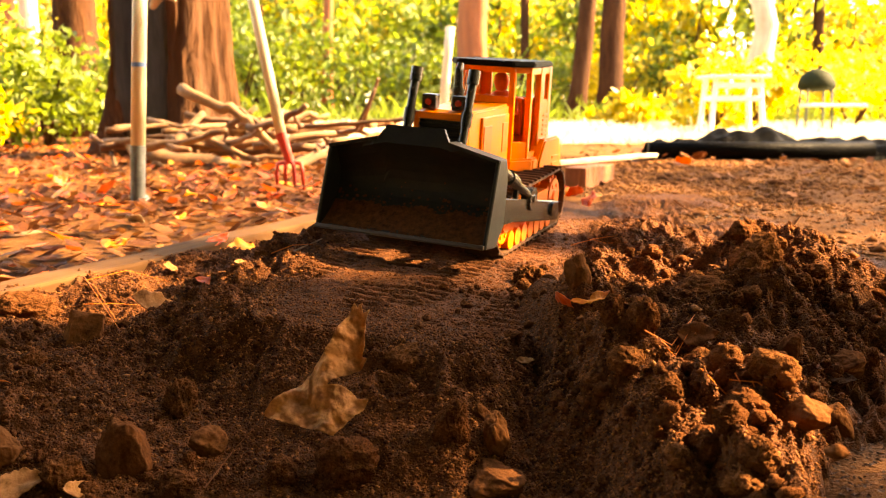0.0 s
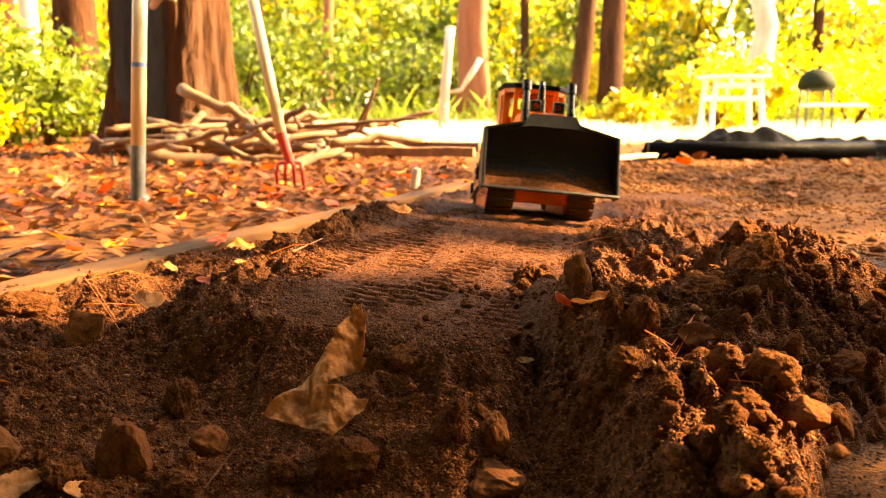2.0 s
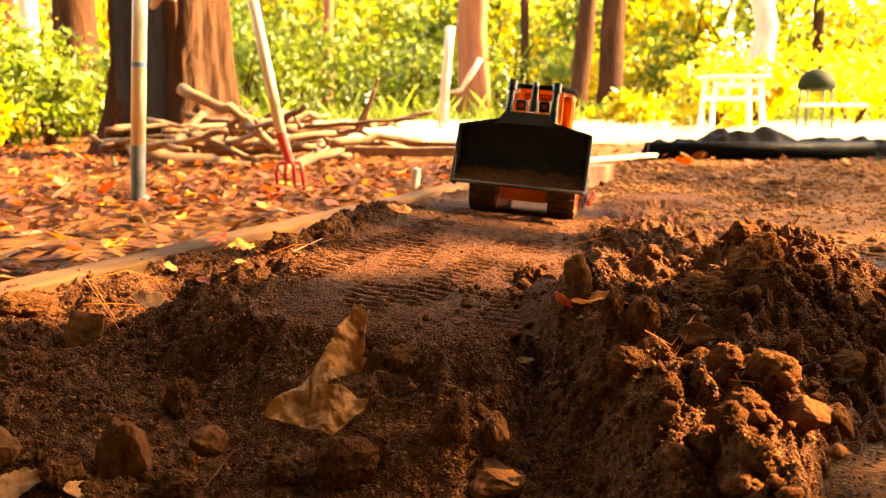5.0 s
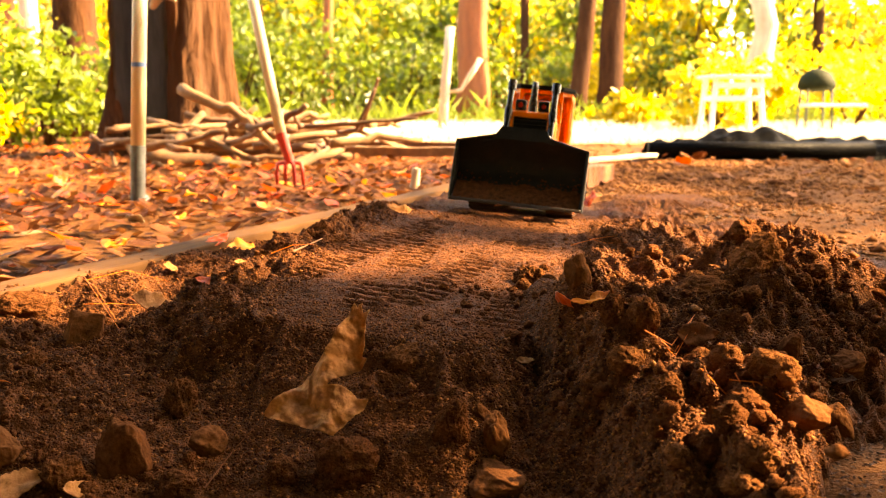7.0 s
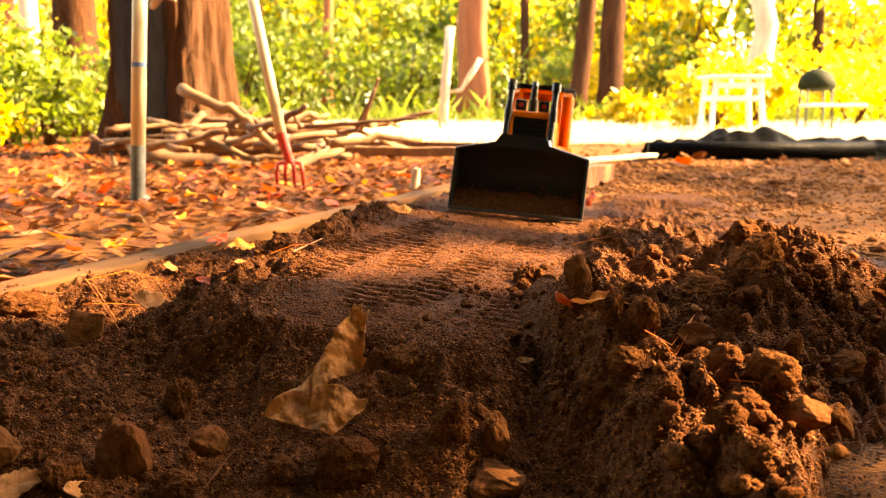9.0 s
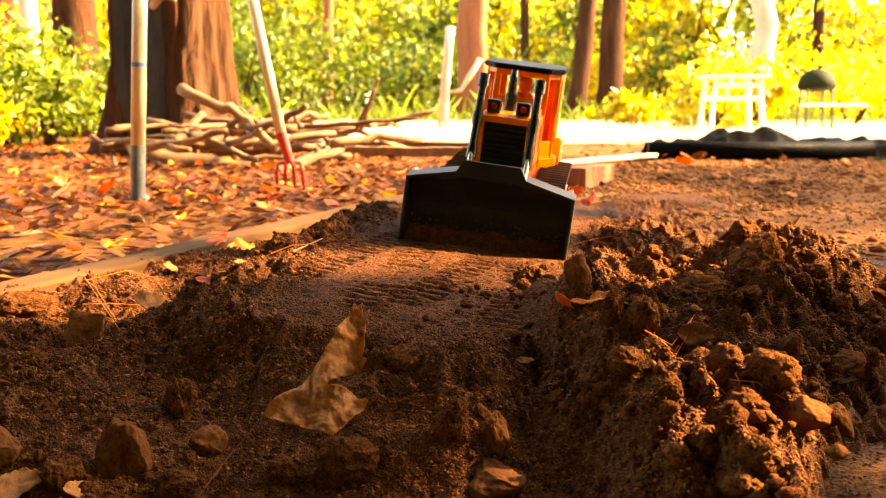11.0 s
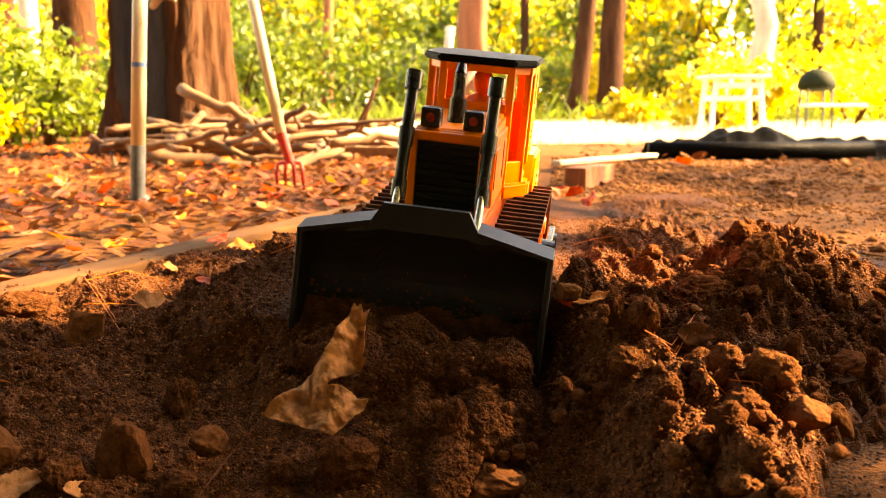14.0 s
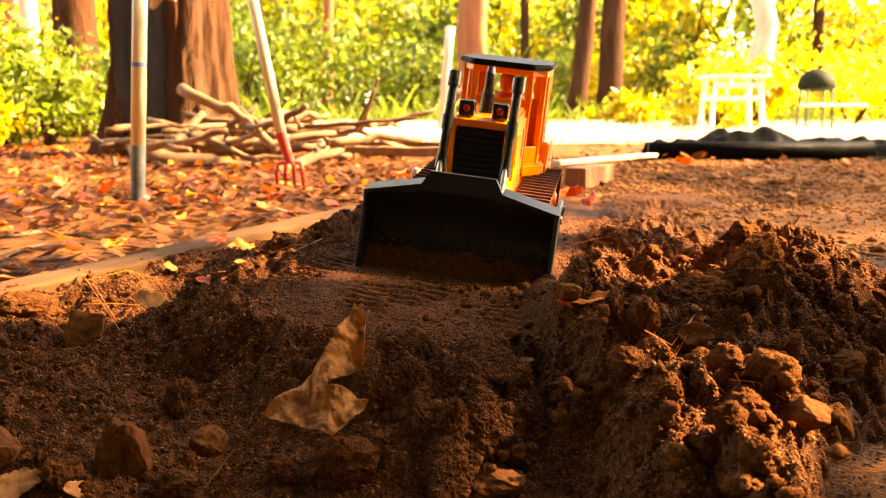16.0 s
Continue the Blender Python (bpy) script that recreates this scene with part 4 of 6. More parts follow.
def leaf_mesh(outline, seed, curl=0.12, mat=DEADLEAF, fold=0.5, thick=0.0005, cuts=3):
    """A thin curled leaf from an outline in its own plane (x along, y across)."""
    bm = bmesh.new()
    vs = [bm.verts.new((x, y, 0)) for x, y in outline]
    bm.faces.new(vs)
    bmesh.ops.triangulate(bm, faces=bm.faces[:])
    size = max(v.co.length for v in bm.verts)
    for _ in range(cuts):
        bmesh.ops.subdivide_edges(bm, edges=[e for e in bm.edges if e.calc_length() > size * (0.07 if cuts < 4 else 0.03)], cuts=1, use_grid_fill=False)
        bmesh.ops.triangulate(bm, faces=[f for f in bm.faces if len(f.verts) > 3])
    off = Vector((seed * 3.1, seed * 1.3, 0))
    for v in bm.verts:
        p = v.co / size
        v.co.z = size * (curl * (p.x * p.x * 0.9 + noise.noise(p * 2.2 + off)) + fold * 0.22 * abs(p.y) + 0.03 * noise.noise(p * 9 + off))
    bmesh.ops.recalc_face_normals(bm, faces=bm.faces)
    bmesh.ops.solidify(bm, geom=bm.faces[:], thickness=thick)
    return bm


def lobed(length, width, lobes, seed):
    rng = random.Random(seed)
    pts = []
    n = 14
    for side in (1, -1):
        run = range(n + 1) if side == 1 else range(n - 1, 0, -1)
        for k in run:
            f = k / n
            w = width / 2 * math.sin(math.pi * min(f ** 0.8, 1)) * (1 - 0.35 * lobes * (0.5 + 0.5 * math.cos(f * math.tau * 3.2))) * rng.uniform(0.85, 1.1)
            pts.append((length * (f - 0.5), side * w))
    return pts


def lay_leaf(name, place, rot, length, width, lobes, seed, mat, label, curl=0.15):
    leaf = part(name, leaf_mesh(lobed(length, width, lobes, seed), seed, curl, mat), mat, smooth_faces=True)
    leaf.matrix_basis = pose(*place, *rot)
    return tagged(leaf, label, "leaf", "single fallen leaves")


# the large dry leaf that stands in the soil before the bulldozer
BIG_LEAF = [(-0.0355, -0.0361), (-0.0282, -0.0273), (-0.0161, -0.0169), (-0.0040, -0.0048), (0.0024, 0.0032), (0.0073, 0.0104), (0.0117, 0.0201), (0.0165, 0.0313), (0.0210, 0.0402), (0.0246, 0.0486), (0.0270, 0.0450), (0.0298, 0.0478), (0.0315, 0.0410), (0.0371, 0.0426), (0.0335, 0.0333), (0.0343, 0.0233), (0.0355, 0.0153), (0.0327, 0.0096), (0.0387, 0.0052), (0.0323, -0.0008), (0.0234, -0.0060), (0.0161, -0.0108), (0.0117, -0.0145), (0.0210, -0.0137), (0.0274, -0.0169), (0.0323, -0.0217), (0.0411, -0.0225), (0.0371, -0.0305), (0.0323, -0.0349), (0.0274, -0.0402), (0.0194, -0.0506), (0.0105, -0.0482), (0.0000, -0.0458), (-0.0121, -0.0426), (-0.0250, -0.0406)]
big_bm = leaf_mesh(BIG_LEAF, 4, 0.07, DEADLEAF, 0.0, cuts=5)
for v in big_bm.verts:
    for (ax, ay), (bx, by), depth in (((-0.034, -0.036), (0.027, 0.043), 0.6), ((-0.034, -0.037), (0.036, -0.028), 0.55)):
        ln = math.hypot(bx - ax, by - ay)
        off = abs((v.co.x - ax) * (by - ay) - (v.co.y - ay) * (bx - ax)) / ln
        v.co.z += depth * min(off, 0.016) * (0.6 + 0.4 * math.sin(v.co.x * 160)) - 0.001
    v.co.z += 0.008 * noise.noise(v.co * 45) + 0.0035 * noise.noise(v.co * 130) + 0.0014 * noise.noise(v.co * 380)
big_leaf = new("dry_leaf")
big_leaf.matrix_basis = pose(*(-0.092, 0.636, 0.062), 60, 0, -6)
part("leaf_blade", big_bm, DEADLEAF, big_leaf, smooth_faces=True)
bm = bmesh.new()
stalk_to = big_leaf.matrix_basis.inverted()
tube(bm, [(-0.0345, -0.0362, 0.001)] + [stalk_to @ Vector(lie(*q)) for q in ((-0.1466, 0.6819, 0.006), (-0.1611, 0.6558, 0.006), (-0.1719, 0.6158, 0.006))], [0.0008, 0.0007, 0.0006, 0.0007], 8)
part("leaf_stalk", bm, LITTER, big_leaf, "thin brown leaf stalk")
tagged(big_leaf, "large curled dry brown leaf standing in soil", "leaf", "single fallen leaves")

LEAVES_FRONT = [
    (-0.335, 1.455, (28, 10, 15), 0.085, 0.05, 0.7, YELLOWLEAF, "orange and yellow leaf on the soil"),
    (-0.362, 1.44, (10, -15, 60), 0.05, 0.035, 0.6, REDLEAF, "red leaf scrap on the soil"),
    (-0.375, 1.235, (40, 20, 60), 0.040, 0.018, 0.0, DEADLEAF, "small tan leaf beside the timber"),
    (0.1044, 0.7739, (50, 15, 100), 0.032, 0.022, 0.0, REDLEAF, "red leaf curled over a clod"),
    (0.1283, 0.7696, (25, -10, 8), 0.036, 0.016, 0.0, YELLOWLEAF, "yellow leaf lying on a clod"),
    (0.2152, 0.7421, (48, -6, -12), 0.036, 0.026, 0.25, STONE, "flat pale brown leaf pressed in soil"),
    (-0.2984, 0.9262, (35, 20, 15), 0.055, 0.03, 0.3, DEADLEAF, "crumpled grey brown leaf on the soil")]
LEAVES_SIDE = [
    (-0.2420, 0.9179, (20, 5, -10), 0.03, 0.012, 0.0, REDLEAF, "dark red leaf scrap"),
    (-0.3062, 0.6189, (25, -10, 20), 0.042, 0.03, 0.3, DEADLEAF, "dry orange leaf at the heap's foot"),
    (-0.2596, 0.6098, (40, 10, 60), 0.03, 0.014, 0.0, DEADLEAF, "dry orange leaf scrap"),
    (0.3584, 0.7834, (30, 0, -40), 0.028, 0.016, 0.2, BARK, "dark curled leaf at the heap's foot"),
    (-0.2318, 1.0176, (20, 0, 10), 0.014, 0.008, 0.0, DEADLEAF, "small tan leaf scrap"),
    (0.0728, 0.7736, (20, 0, 10), 0.018, 0.010, 0.0, DEADLEAF, "small tan leaf scrap"),
    (-0.0704, 1.4172, (35, 0, 30), 0.05, 0.035, 0.4, DEADLEAF, "curled brown leaf behind the timber")]
for i, (x, y, rot, length, width, lobes, mat, label) in enumerate(LEAVES_FRONT + LEAVES_SIDE):
    lay_leaf("leaf", (x, y, rest(x, y) + 0.004), rot, length, width, lobes, i + 40, mat, label)
FAR_LEAVES = [
    (-0.575, 1.585, 0.05, YELLOWLEAF, "glowing orange leaf on the ground"), (-0.591, 2.016, 0.045, YELLOWLEAF, "orange leaf on the ground"), (-0.661, 1.918, 0.07, PALEBARK, "pale bleached leaf on the ground"),
    (0.363, 2.565, 0.09, REDLEAF, "red leaf beside the heap"), (0.352, 2.148, 0.10, REDLEAF, "bright red leaf beside the heap"), (0.430, 2.485, 0.08, DEADLEAF, "pale dry leaf beside the heap"), (0.276, 2.184, 0.08, YELLOWLEAF, "yellow leaf beside the heap"),
    (1.061, 4.042, 0.12, YELLOWLEAF, "yellow leaf near the plastic sheet"), (1.208, 4.302, 0.10, LITTER, "brown leaf near the plastic sheet"), (1.084, 4.396, 0.10, LITTER, "brown leaf near the plastic sheet"), (1.771, 3.886, 0.14, DEADLEAF, "curled dry leaf on bare ground"), (-0.452, 2.409, 0.06, REDLEAF, "red leaf on the ground"), (-1.278, 3.010, 0.08, REDLEAF, "red leaf on the ground"), (-0.302, 2.615, 0.07, LITTER, "brown leaf on the ground"), (-0.568, 2.454, 0.06, PALEBARK, "pale leaf on the ground")]
for i, (x, y, size, mat, label) in enumerate(FAR_LEAVES):
    lay_leaf("leaf", (x, y, rest(x, y) + 0.014), (25 + i * 7 % 30, i * 11 % 30 - 15, i * 67 % 360), size, size * 0.6, 0.5, i + 80, mat, label, 0.25)


def needle(name, pts, r, label):
    bm = bmesh.new()
    tube(bm, pts, [r] * (len(pts) - 1) + [r * 0.4], 6)
    return tagged(part(name, bm, NEEDLE), label, "pine needle", "fallen pine needles")


NEEDLES = [((-0.5772, 1.3564), (-0.3189, 0.8650), 0.012), ((-0.4670, 1.1389), (-0.3525, 0.9495), 0.012), ((-0.4595, 1.1383), (-0.3734, 1.2120), 0.006), ((-0.4086, 1.0080), (-0.3585, 1.0404), 0.006), ((-0.3705, 1.0474), (-0.2729, 0.8826), 0.005), ((0.1503, 0.6562), (0.2329, 0.8149), 0.010), ((0.1591, 0.6575), (0.2301, 0.8140), 0.008), ((0.1609, 0.6839), (0.2096, 0.7480), 0.010), ((0.1673, 0.6550), (0.2392, 0.7334), 0.006), ((0.1803, 0.6110), (0.2176, 0.6144), 0.006), ((0.2217, 0.7371), (0.2206, 0.5991), 0.006), ((0.2090, 0.6250), (0.2173, 0.5626), 0.006), ((0.2176, 0.6144), (0.2252, 0.5638), 0.006), ((0.2049, 0.6244), (0.2344, 0.5944), 0.006), ((0.1753, 1.2262), (0.2429, 1.2575), 0.004), ((0.2056, 1.2710), (0.2527, 1.2266), 0.004), ((-0.3753, 0.7385), (-0.3658, 0.7386), 0.004), ((-0.2070, 1.0749), (-0.1580, 1.0908), 0.004)]
for (xa, ya), (xb, yb), up in NEEDLES:
    mid = lie((xa + xb) / 2, (ya + yb) / 2, up * 1.2)
    needle("pine_needle", [lie(xa, ya, up), mid, lie(xb, yb, up * 0.5)], 0.00055, "long dry orange pine needle on the soil")
bm = bmesh.new()
tube(bm, [lie(0.3997, 1.0412, 0.0), (0.421, 1.080, 0.107), (0.429, 1.080, 0.119)], [0.0018, 0.0015, 0.001], 8)
tagged(part("twig", bm, STICK), "short dark twig stuck in the heap's top", "twig")
bm = bmesh.new()
tube(bm, [(0.47, 0.69, 0.0), (0.50, 0.69, 0.002), (0.56, 0.70, 0.002)], [0.004, 0.0035, 0.003], 8)
tagged(part("twig", bm, STICK), "grey twig on the bare ground", "twig")
bm = bmesh.new()
tube(bm, [lie(-0.2935, 1.4777, 0.006), lie(-0.1768, 1.0573, 0.008), lie(-0.1546, 1.1430, 0.006)], [0.0016, 0.0014, 0.001], 8)
tagged(part("twig", bm, STICK), "thin twig lying on the soil", "twig")


def litter(name, n, seed, region, mat, size, label):
    rng = np.random.default_rng(seed)
    x, y = region(rng, n)
    n = len(x)
    ln = size * np.exp(rng.normal(0, 0.3, n))
    shape = np.array([[-0.5, 0, 0], [-0.1, 0.32, 0], [0.0, 0, 0], [-0.1, -0.32, 0], [0.5, 0, 0], [0.25, 0.22, 0], [0.25, -0.22, 0]])
    faces = np.array([[0, 2, 1], [0, 3, 2], [1, 2, 5], [3, 6, 2], [2, 4, 5], [2, 6, 4]])
    v = shape[None] * ln[:, None, None]
    curl = rng.normal(0.15, 0.25, n)
    v[:, :, 2] += ln[:, None] * (curl[:, None] * (shape[None, :, 0] ** 2 * 1.4 + np.abs(shape[None, :, 1]) * 0.8))
    rots = rng.normal(0, 0.28, (n, 2))
    a = rng.random(n) * math.tau
    z = v[:, :, 2] + v[:, :, 0] * np.sin(rots[:, :1]) + v[:, :, 1] * np.sin(rots[:, 1:])
    xx = v[:, :, 0] * np.cos(a)[:, None] - v[:, :, 1] * np.sin(a)[:, None]
    yy = v[:, :, 0] * np.sin(a)[:, None] + v[:, :, 1] * np.cos(a)[:, None]
    z -= z.min(1)[:, None]
    z += rng.random(n)[:, None] * 0.012
    verts = np.stack([xx + x[:, None], yy + y[:, None], z + ground_height(x, y)[:, None] + 0.001], -1).reshape(-1, 3)
    f = (faces[None] + (np.arange(n) * 7)[:, None, None]).reshape(-1, 3)
    return tagged(arrays(name, verts, f, mat, True), label, "leaf litter", kind="stuff")


def left_of_timber(rng, n):
    y = rng.uniform(1.0, 7.0, n)
    x = rng.uniform(-1.05, 0.25, n) * y * 0.62 - 0.1
    line = -0.541 + (y - 1.10) / 2.19 - 0.06
    thick = 0.35 + 0.65 * smooth(1.6, 2.6, y) * (1 - 0.8 * smooth(5.0, 6.5, y))
    k = (x < line) & (x < 0.1) & (rng.random(n) < thick)
    return x[k], y[k]


def right_side(rng, n):
    y = rng.uniform(2.2, 6.0, n)
    x = rng.uniform(0.15, 0.62, n) * y
    k = rng.random(n) < 0.10 + 0.7 * smooth(3.6, 4.4, y) * (x < 1.7)
    return x[k], y[k]


litter("leaf_litter", 15000, 5, left_of_timber, LITTER, 0.030, "brown and rust fallen leaves under the trees")
litter("leaf_litter", 1100, 6, left_of_timber, REDLEAF, 0.04, "scattered red fallen leaves under the trees")
litter("leaf_litter", 330, 8, left_of_timber, YELLOWLEAF, 0.04, "scattered yellow fallen leaves under the trees")
litter("leaf_litter", 500, 9, right_side, LITTER, 0.05, "a few fallen leaves on the bare ground")


def beside_heap(rng, n):
    x, y = rng.uniform(0.24, 0.56, n), rng.uniform(0.55, 0.98, n)
    k = heap_height(x, y, False) < ground_height(x, y)
    return x[k], y[k]


litter("dry_chaff", 2600, 19, beside_heap, BARK, 0.0045, "bits of straw and chaff on the bare ground")


# ---- timbers round the bed ----
def beam(name, a, b, w, h, mat, label, category="timber"):
    a, b = Vector(a), Vector(b)
    d = b - a
    bm = bmesh.new()
    box(bm, (0, 0, 0), (w, d.length, h), 0.004)
    bmesh.ops.subdivide_edges(bm, edges=[e for e in bm.edges if e.calc_length() > 0.3], cuts=14)
    for v in bm.verts:
        v.co.x += 0.003 * noise.noise(Vector((v.co.y * 5, v.co.z * 20, 3)))
        v.co.z += 0.003 * noise.noise(Vector((v.co.y * 6, v.co.x * 20, 9)))
    ob = part(name, bm, mat)
    ob.matrix_basis = Matrix.Translation((a + b) / 2) @ pose(0, 0, 0, math.degrees(math.atan2(d.z, d.xy.length)), 0, math.degrees(math.atan2(-d.x, d.y)))
    return tagged(ob, label, category)


beam("timber_edging", (-1.02, 0.05, -0.016), (0.055, 2.41, 0.018), 0.060, 0.06, TIMBER, "weathered timber edging along the soil bed")
beam("timber_edging", (0.42, 2.87, 0.022), (0.57, 3.2, 0.014), 0.072, 0.07, REDBARK, "sunlit timber edging with brown sawn end")
beam("board", (0.46, 3.7, 0.02), (1.0, 4.3, 0.02), 0.045, 0.02, PALEBARK, "pale sunlit board lying on the ground", "board")
beam("timber_edging", (-0.9, 5.2, 0.03), (0.2, 4.9, 0.03), 0.05, 0.05, STICK, "dark weathered pole lying on the ground")
beam("timber_edging", (-0.6, 4.5, 0.03), (0.15, 4.35, 0.03), 0.05, 0.045, STICK, "dark weathered pole lying on the ground")
bm = bmesh.new()
rod(bm, (-0.086, 2.700, 0.007), (-0.079, 2.700, 0.066), 0.014, 0.012, 16)
tagged(part("stake", bm, PALEBARK), "short pale stake stub in the leaf litter", "stake")


# ---- big hollow tree and the woods ----
def big_tree():
    tree = tagged(new("hollow_tree"), "large old tree with charred hollow trunk", "tree")
    tree.location = (-1.47, 4.95, -0.04)
    bm = bmesh.new()
    seg, n = 150, 90
    rings = []
    for k in range(n + 1):
        h = 9.0 * (k / n) ** 1.5
        flare = 1 + 0.55 * math.exp(-h / 0.16)
        ring = []
        for j in range(seg):
            a = j * math.tau / seg
            r = 0.31 * flare * (1 - 0.04 * h)
            r *= 1 + 0.06 * math.sin(a * 5 + 0.6) * (1 + math.exp(-h / 0.3)) + 0.04 * math.sin(a * 13 + h * 0.5) + 0.05 * noise.noise(Vector((math.cos(a) * 4, math.sin(a) * 4, h * 2.5))) - 0.11 * abs(noise.noise(Vector((math.cos(a + 0.15 * math.sin(h * 4)) * 9, math.sin(a + 0.15 * math.sin(h * 4)) * 9, h * 3.0)))) + 0.04 * noise.noise(Vector((math.cos(a) * 20, math.sin(a) * 20, h * 14)))
            # the hollow faces the bed
            da = (a - math.radians(262) + math.pi) % math.tau - math.pi
            hollow = math.exp(-(da / 0.42) ** 4) * (1 - float(smooth(1.6, 2.6, h)))
            r *= 1 - 0.38 * hollow
            ring.append(bm.verts.new((r * math.cos(a), r * math.sin(a), h)))
        rings.append(ring)
    for r0, r1 in zip(rings, rings[1:]):
        for j in range(seg):
            bm.faces.new((r0[j], r0[(j + 1) % seg], r1[(j + 1) % seg], r1[j]))
    part("trunk", bm, BARK, tree, smooth_faces=True)
    # charred lining of the hollow
    bm = bmesh.new()
    rows = []
    for k in range(16):
        h = 0.12 + 1.9 * k / 15
        w = 0.15 * (1 - 0.2 * k / 15)
        rows.append([bm.verts.new((-0.068 + w * (j / 6 - 1), -0.255 - 0.02 * math.cos((j / 6 - 1) * 1.5) + 0.012 * noise.noise(Vector((j, k * 0.7, 2))), h)) for j in range(13)])
    for r0, r1 in zip(rows, rows[1:]):
        for j in range(12):
            bm.faces.new((r0[j], r0[j + 1], r1[j + 1], r1[j]))
    bmesh.ops.solidify(bm, geom=bm.faces[:], thickness=0.02)
    part("charred_hollow", bm, CHAR, tree, "charred black hollow in the trunk", True)
    for k, (dx, dy, h) in enumerate([(-2.2, 0.8, 5.2), (1.9, 1.2, 5.8), (-0.8, -1.8, 6.4), (0.9, 2.0, 6.8)]):
        bm = bmesh.new()
        tube(bm, [(0, 0, h), (dx * 0.4, dy * 0.4, h + 0.7), (dx, dy, h + 1.3)], [0.11, 0.08, 0.03], 10)
        part("limb", bm, BARK, tree, smooth_faces=True)
    foliage("crown", 1500, (3.0, 2.6, 1.3), 0.16, 91, LEAF, tree, (0, 0.4, 8.2))
    bm = bmesh.new()
    tube(bm, [(0.02, -0.30, 0.78), (0.10, -0.40, 0.84), (0.17, -0.42, 0.80)], [0.02, 0.03, 0.012], 8)
    part("shelf_fungus", bm, PALEBARK, tree, "pale bracket growth on the bark", True)


def leaf_cloud(n, radii, size, seed, shell=0.35):
    """Corners and faces of many small leaves gathered in clumps inside an ellipsoid."""
    rng = np.random.default_rng(seed)
    m = max(8, n // 28)
    c = rng.normal(0, 1, (m, 3))
    c /= np.linalg.norm(c, axis=1)[:, None]
    c *= (rng.random((m, 1)) ** shell)
    k = rng.integers(0, m, n)
    p = c[k] + rng.normal(0, 0.16, (n, 3))
    p *= np.array(radii)
    ln = size * np.exp(rng.normal(0, 0.3, n))
    d1 = rng.normal(0, 1, (n, 3))
    d1[:, 2] -= 0.3
    d1 /= np.linalg.norm(d1, axis=1)[:, None]
    d2 = np.cross(d1, rng.normal(0, 1, (n, 3)))
    d2 /= np.linalg.norm(d2, axis=1)[:, None]
    up = np.cross(d1, d2)
    ln = ln[:, None]
    v = np.stack([p - d1 * ln * 0.5, p + d2 * ln * 0.26 + up * ln * 0.06, p + d1 * ln * 0.5, p - d2 * ln * 0.26 + up * ln * 0.06], 1).reshape(-1, 3)
    return v, np.arange(n * 4).reshape(n, 4)


def foliage(name, n, radii, size, seed, mat, parent, at, shell=0.35):
    v, f = leaf_cloud(n, radii, size, seed, shell)
    ob = arrays(name, v, f, mat)
    ob.parent = parent
    ob.location = at
    return ob


big_tree()


def wood_tree(x, y, r, height, lean, mat, label, seed, crown=True, gold=False):
    tree = tagged(new("tree"), label, "tree")
    tree.location = (x, y, -0.06)
    rng = random.Random(seed)
    bm = bmesh.new()
    n = 12
    pts = [(lean * k / n + rng.uniform(-0.12, 0.12) * r, 0, height * (k / n) ** 1.2) for k in range(n + 1)]
    tube(bm, pts, [r * (1.3 if k == 0 else 1.0 - 0.6 * k / n) for k in range(n + 1)], 16)
    part("trunk", bm, mat, tree, smooth_faces=True)
    for k in range(4):
        a = rng.uniform(0, math.tau)
        p = Vector(pts[7 + k])
        bm = bmesh.new()
        tube(bm, [p, p + Vector((math.cos(a), math.sin(a), 0.7)) * 0.8, p + Vector((math.cos(a) * 1.9, math.sin(a) * 1.9, 1.6))], [r * 0.35, r * 0.25, r * 0.08], 8)
        part("limb", bm, mat, tree, smooth_faces=True)
    if crown:
        foliage("crown", 900, (1.9, 1.7, 1.5), 0.17, seed + 500, GOLDLEAF if gold else LEAF, tree, (lean, 0, height))
    return tree


WOODS_FRONT = [
    (-3.15, 8, 0.20, 9, 0.0, BARK, "brown tree trunk among green shrubs"),
    (-4.35, 9, 0.22, 9, 0.0, BARK, "reddish brown tree trunk"),
    # pale trunk made up where a bright gap of sky shows
    (-5.35, 12, 0.13, 10, 0.0, PALEBARK, "pale trunk standing in for a sky gap"),
    (0.51, 16, 0.29, 13, 0.0, REDBARK, "thick reddish tree trunk at the clearing's edge"),
    (1.76, 20, 0.11, 12, 0.0, BARK, "slender dark tree trunk"),
    (2.15, 15, 0.16, 11, 0.8, BARK, "leaning dark tree trunk"),
    (2.9, 16, 0.23, 13, 0.2, BARK, "dark brown tree trunk"),
    (7.35, 18, 0.12, 11, -0.3, BARK, "slender dark tree trunk"),
    (1.3, 22, 0.08, 11, 0.0, BARK, "thin dark tree trunk")]
WOODS_SIDE = [
    (-2.4, 19, 0.12, 12, 0.2, REDBARK, "reddish tree trunk deep in the woods"),
    (-1.4, 24, 0.14, 12, 0.0, BARK, "dark tree trunk deep in the woods"),
    (-4.4, 22, 0.14, 12, 0.1, BARK, "dark tree trunk deep in the woods"),
    (4.6, 26, 0.16, 13, 0.0, BARK, "dark tree trunk deep in the woods"),
    (9.8, 27, 0.18, 13, 0.0, BARK, "dark tree trunk deep in the woods"),
    (-8.2, 21, 0.2, 13, 0.0, BARK, "dark tree trunk deep in the woods"),
    (6.5, 30, 0.2, 13, 0.0, BARK, "dark tree trunk deep in the woods"),
    (-5.6, 30, 0.2, 13, 0.0, BARK, "dark tree trunk deep in the woods"),
    (0.6, 32, 0.2, 13, 0.0, BARK, "dark tree trunk deep in the woods")]
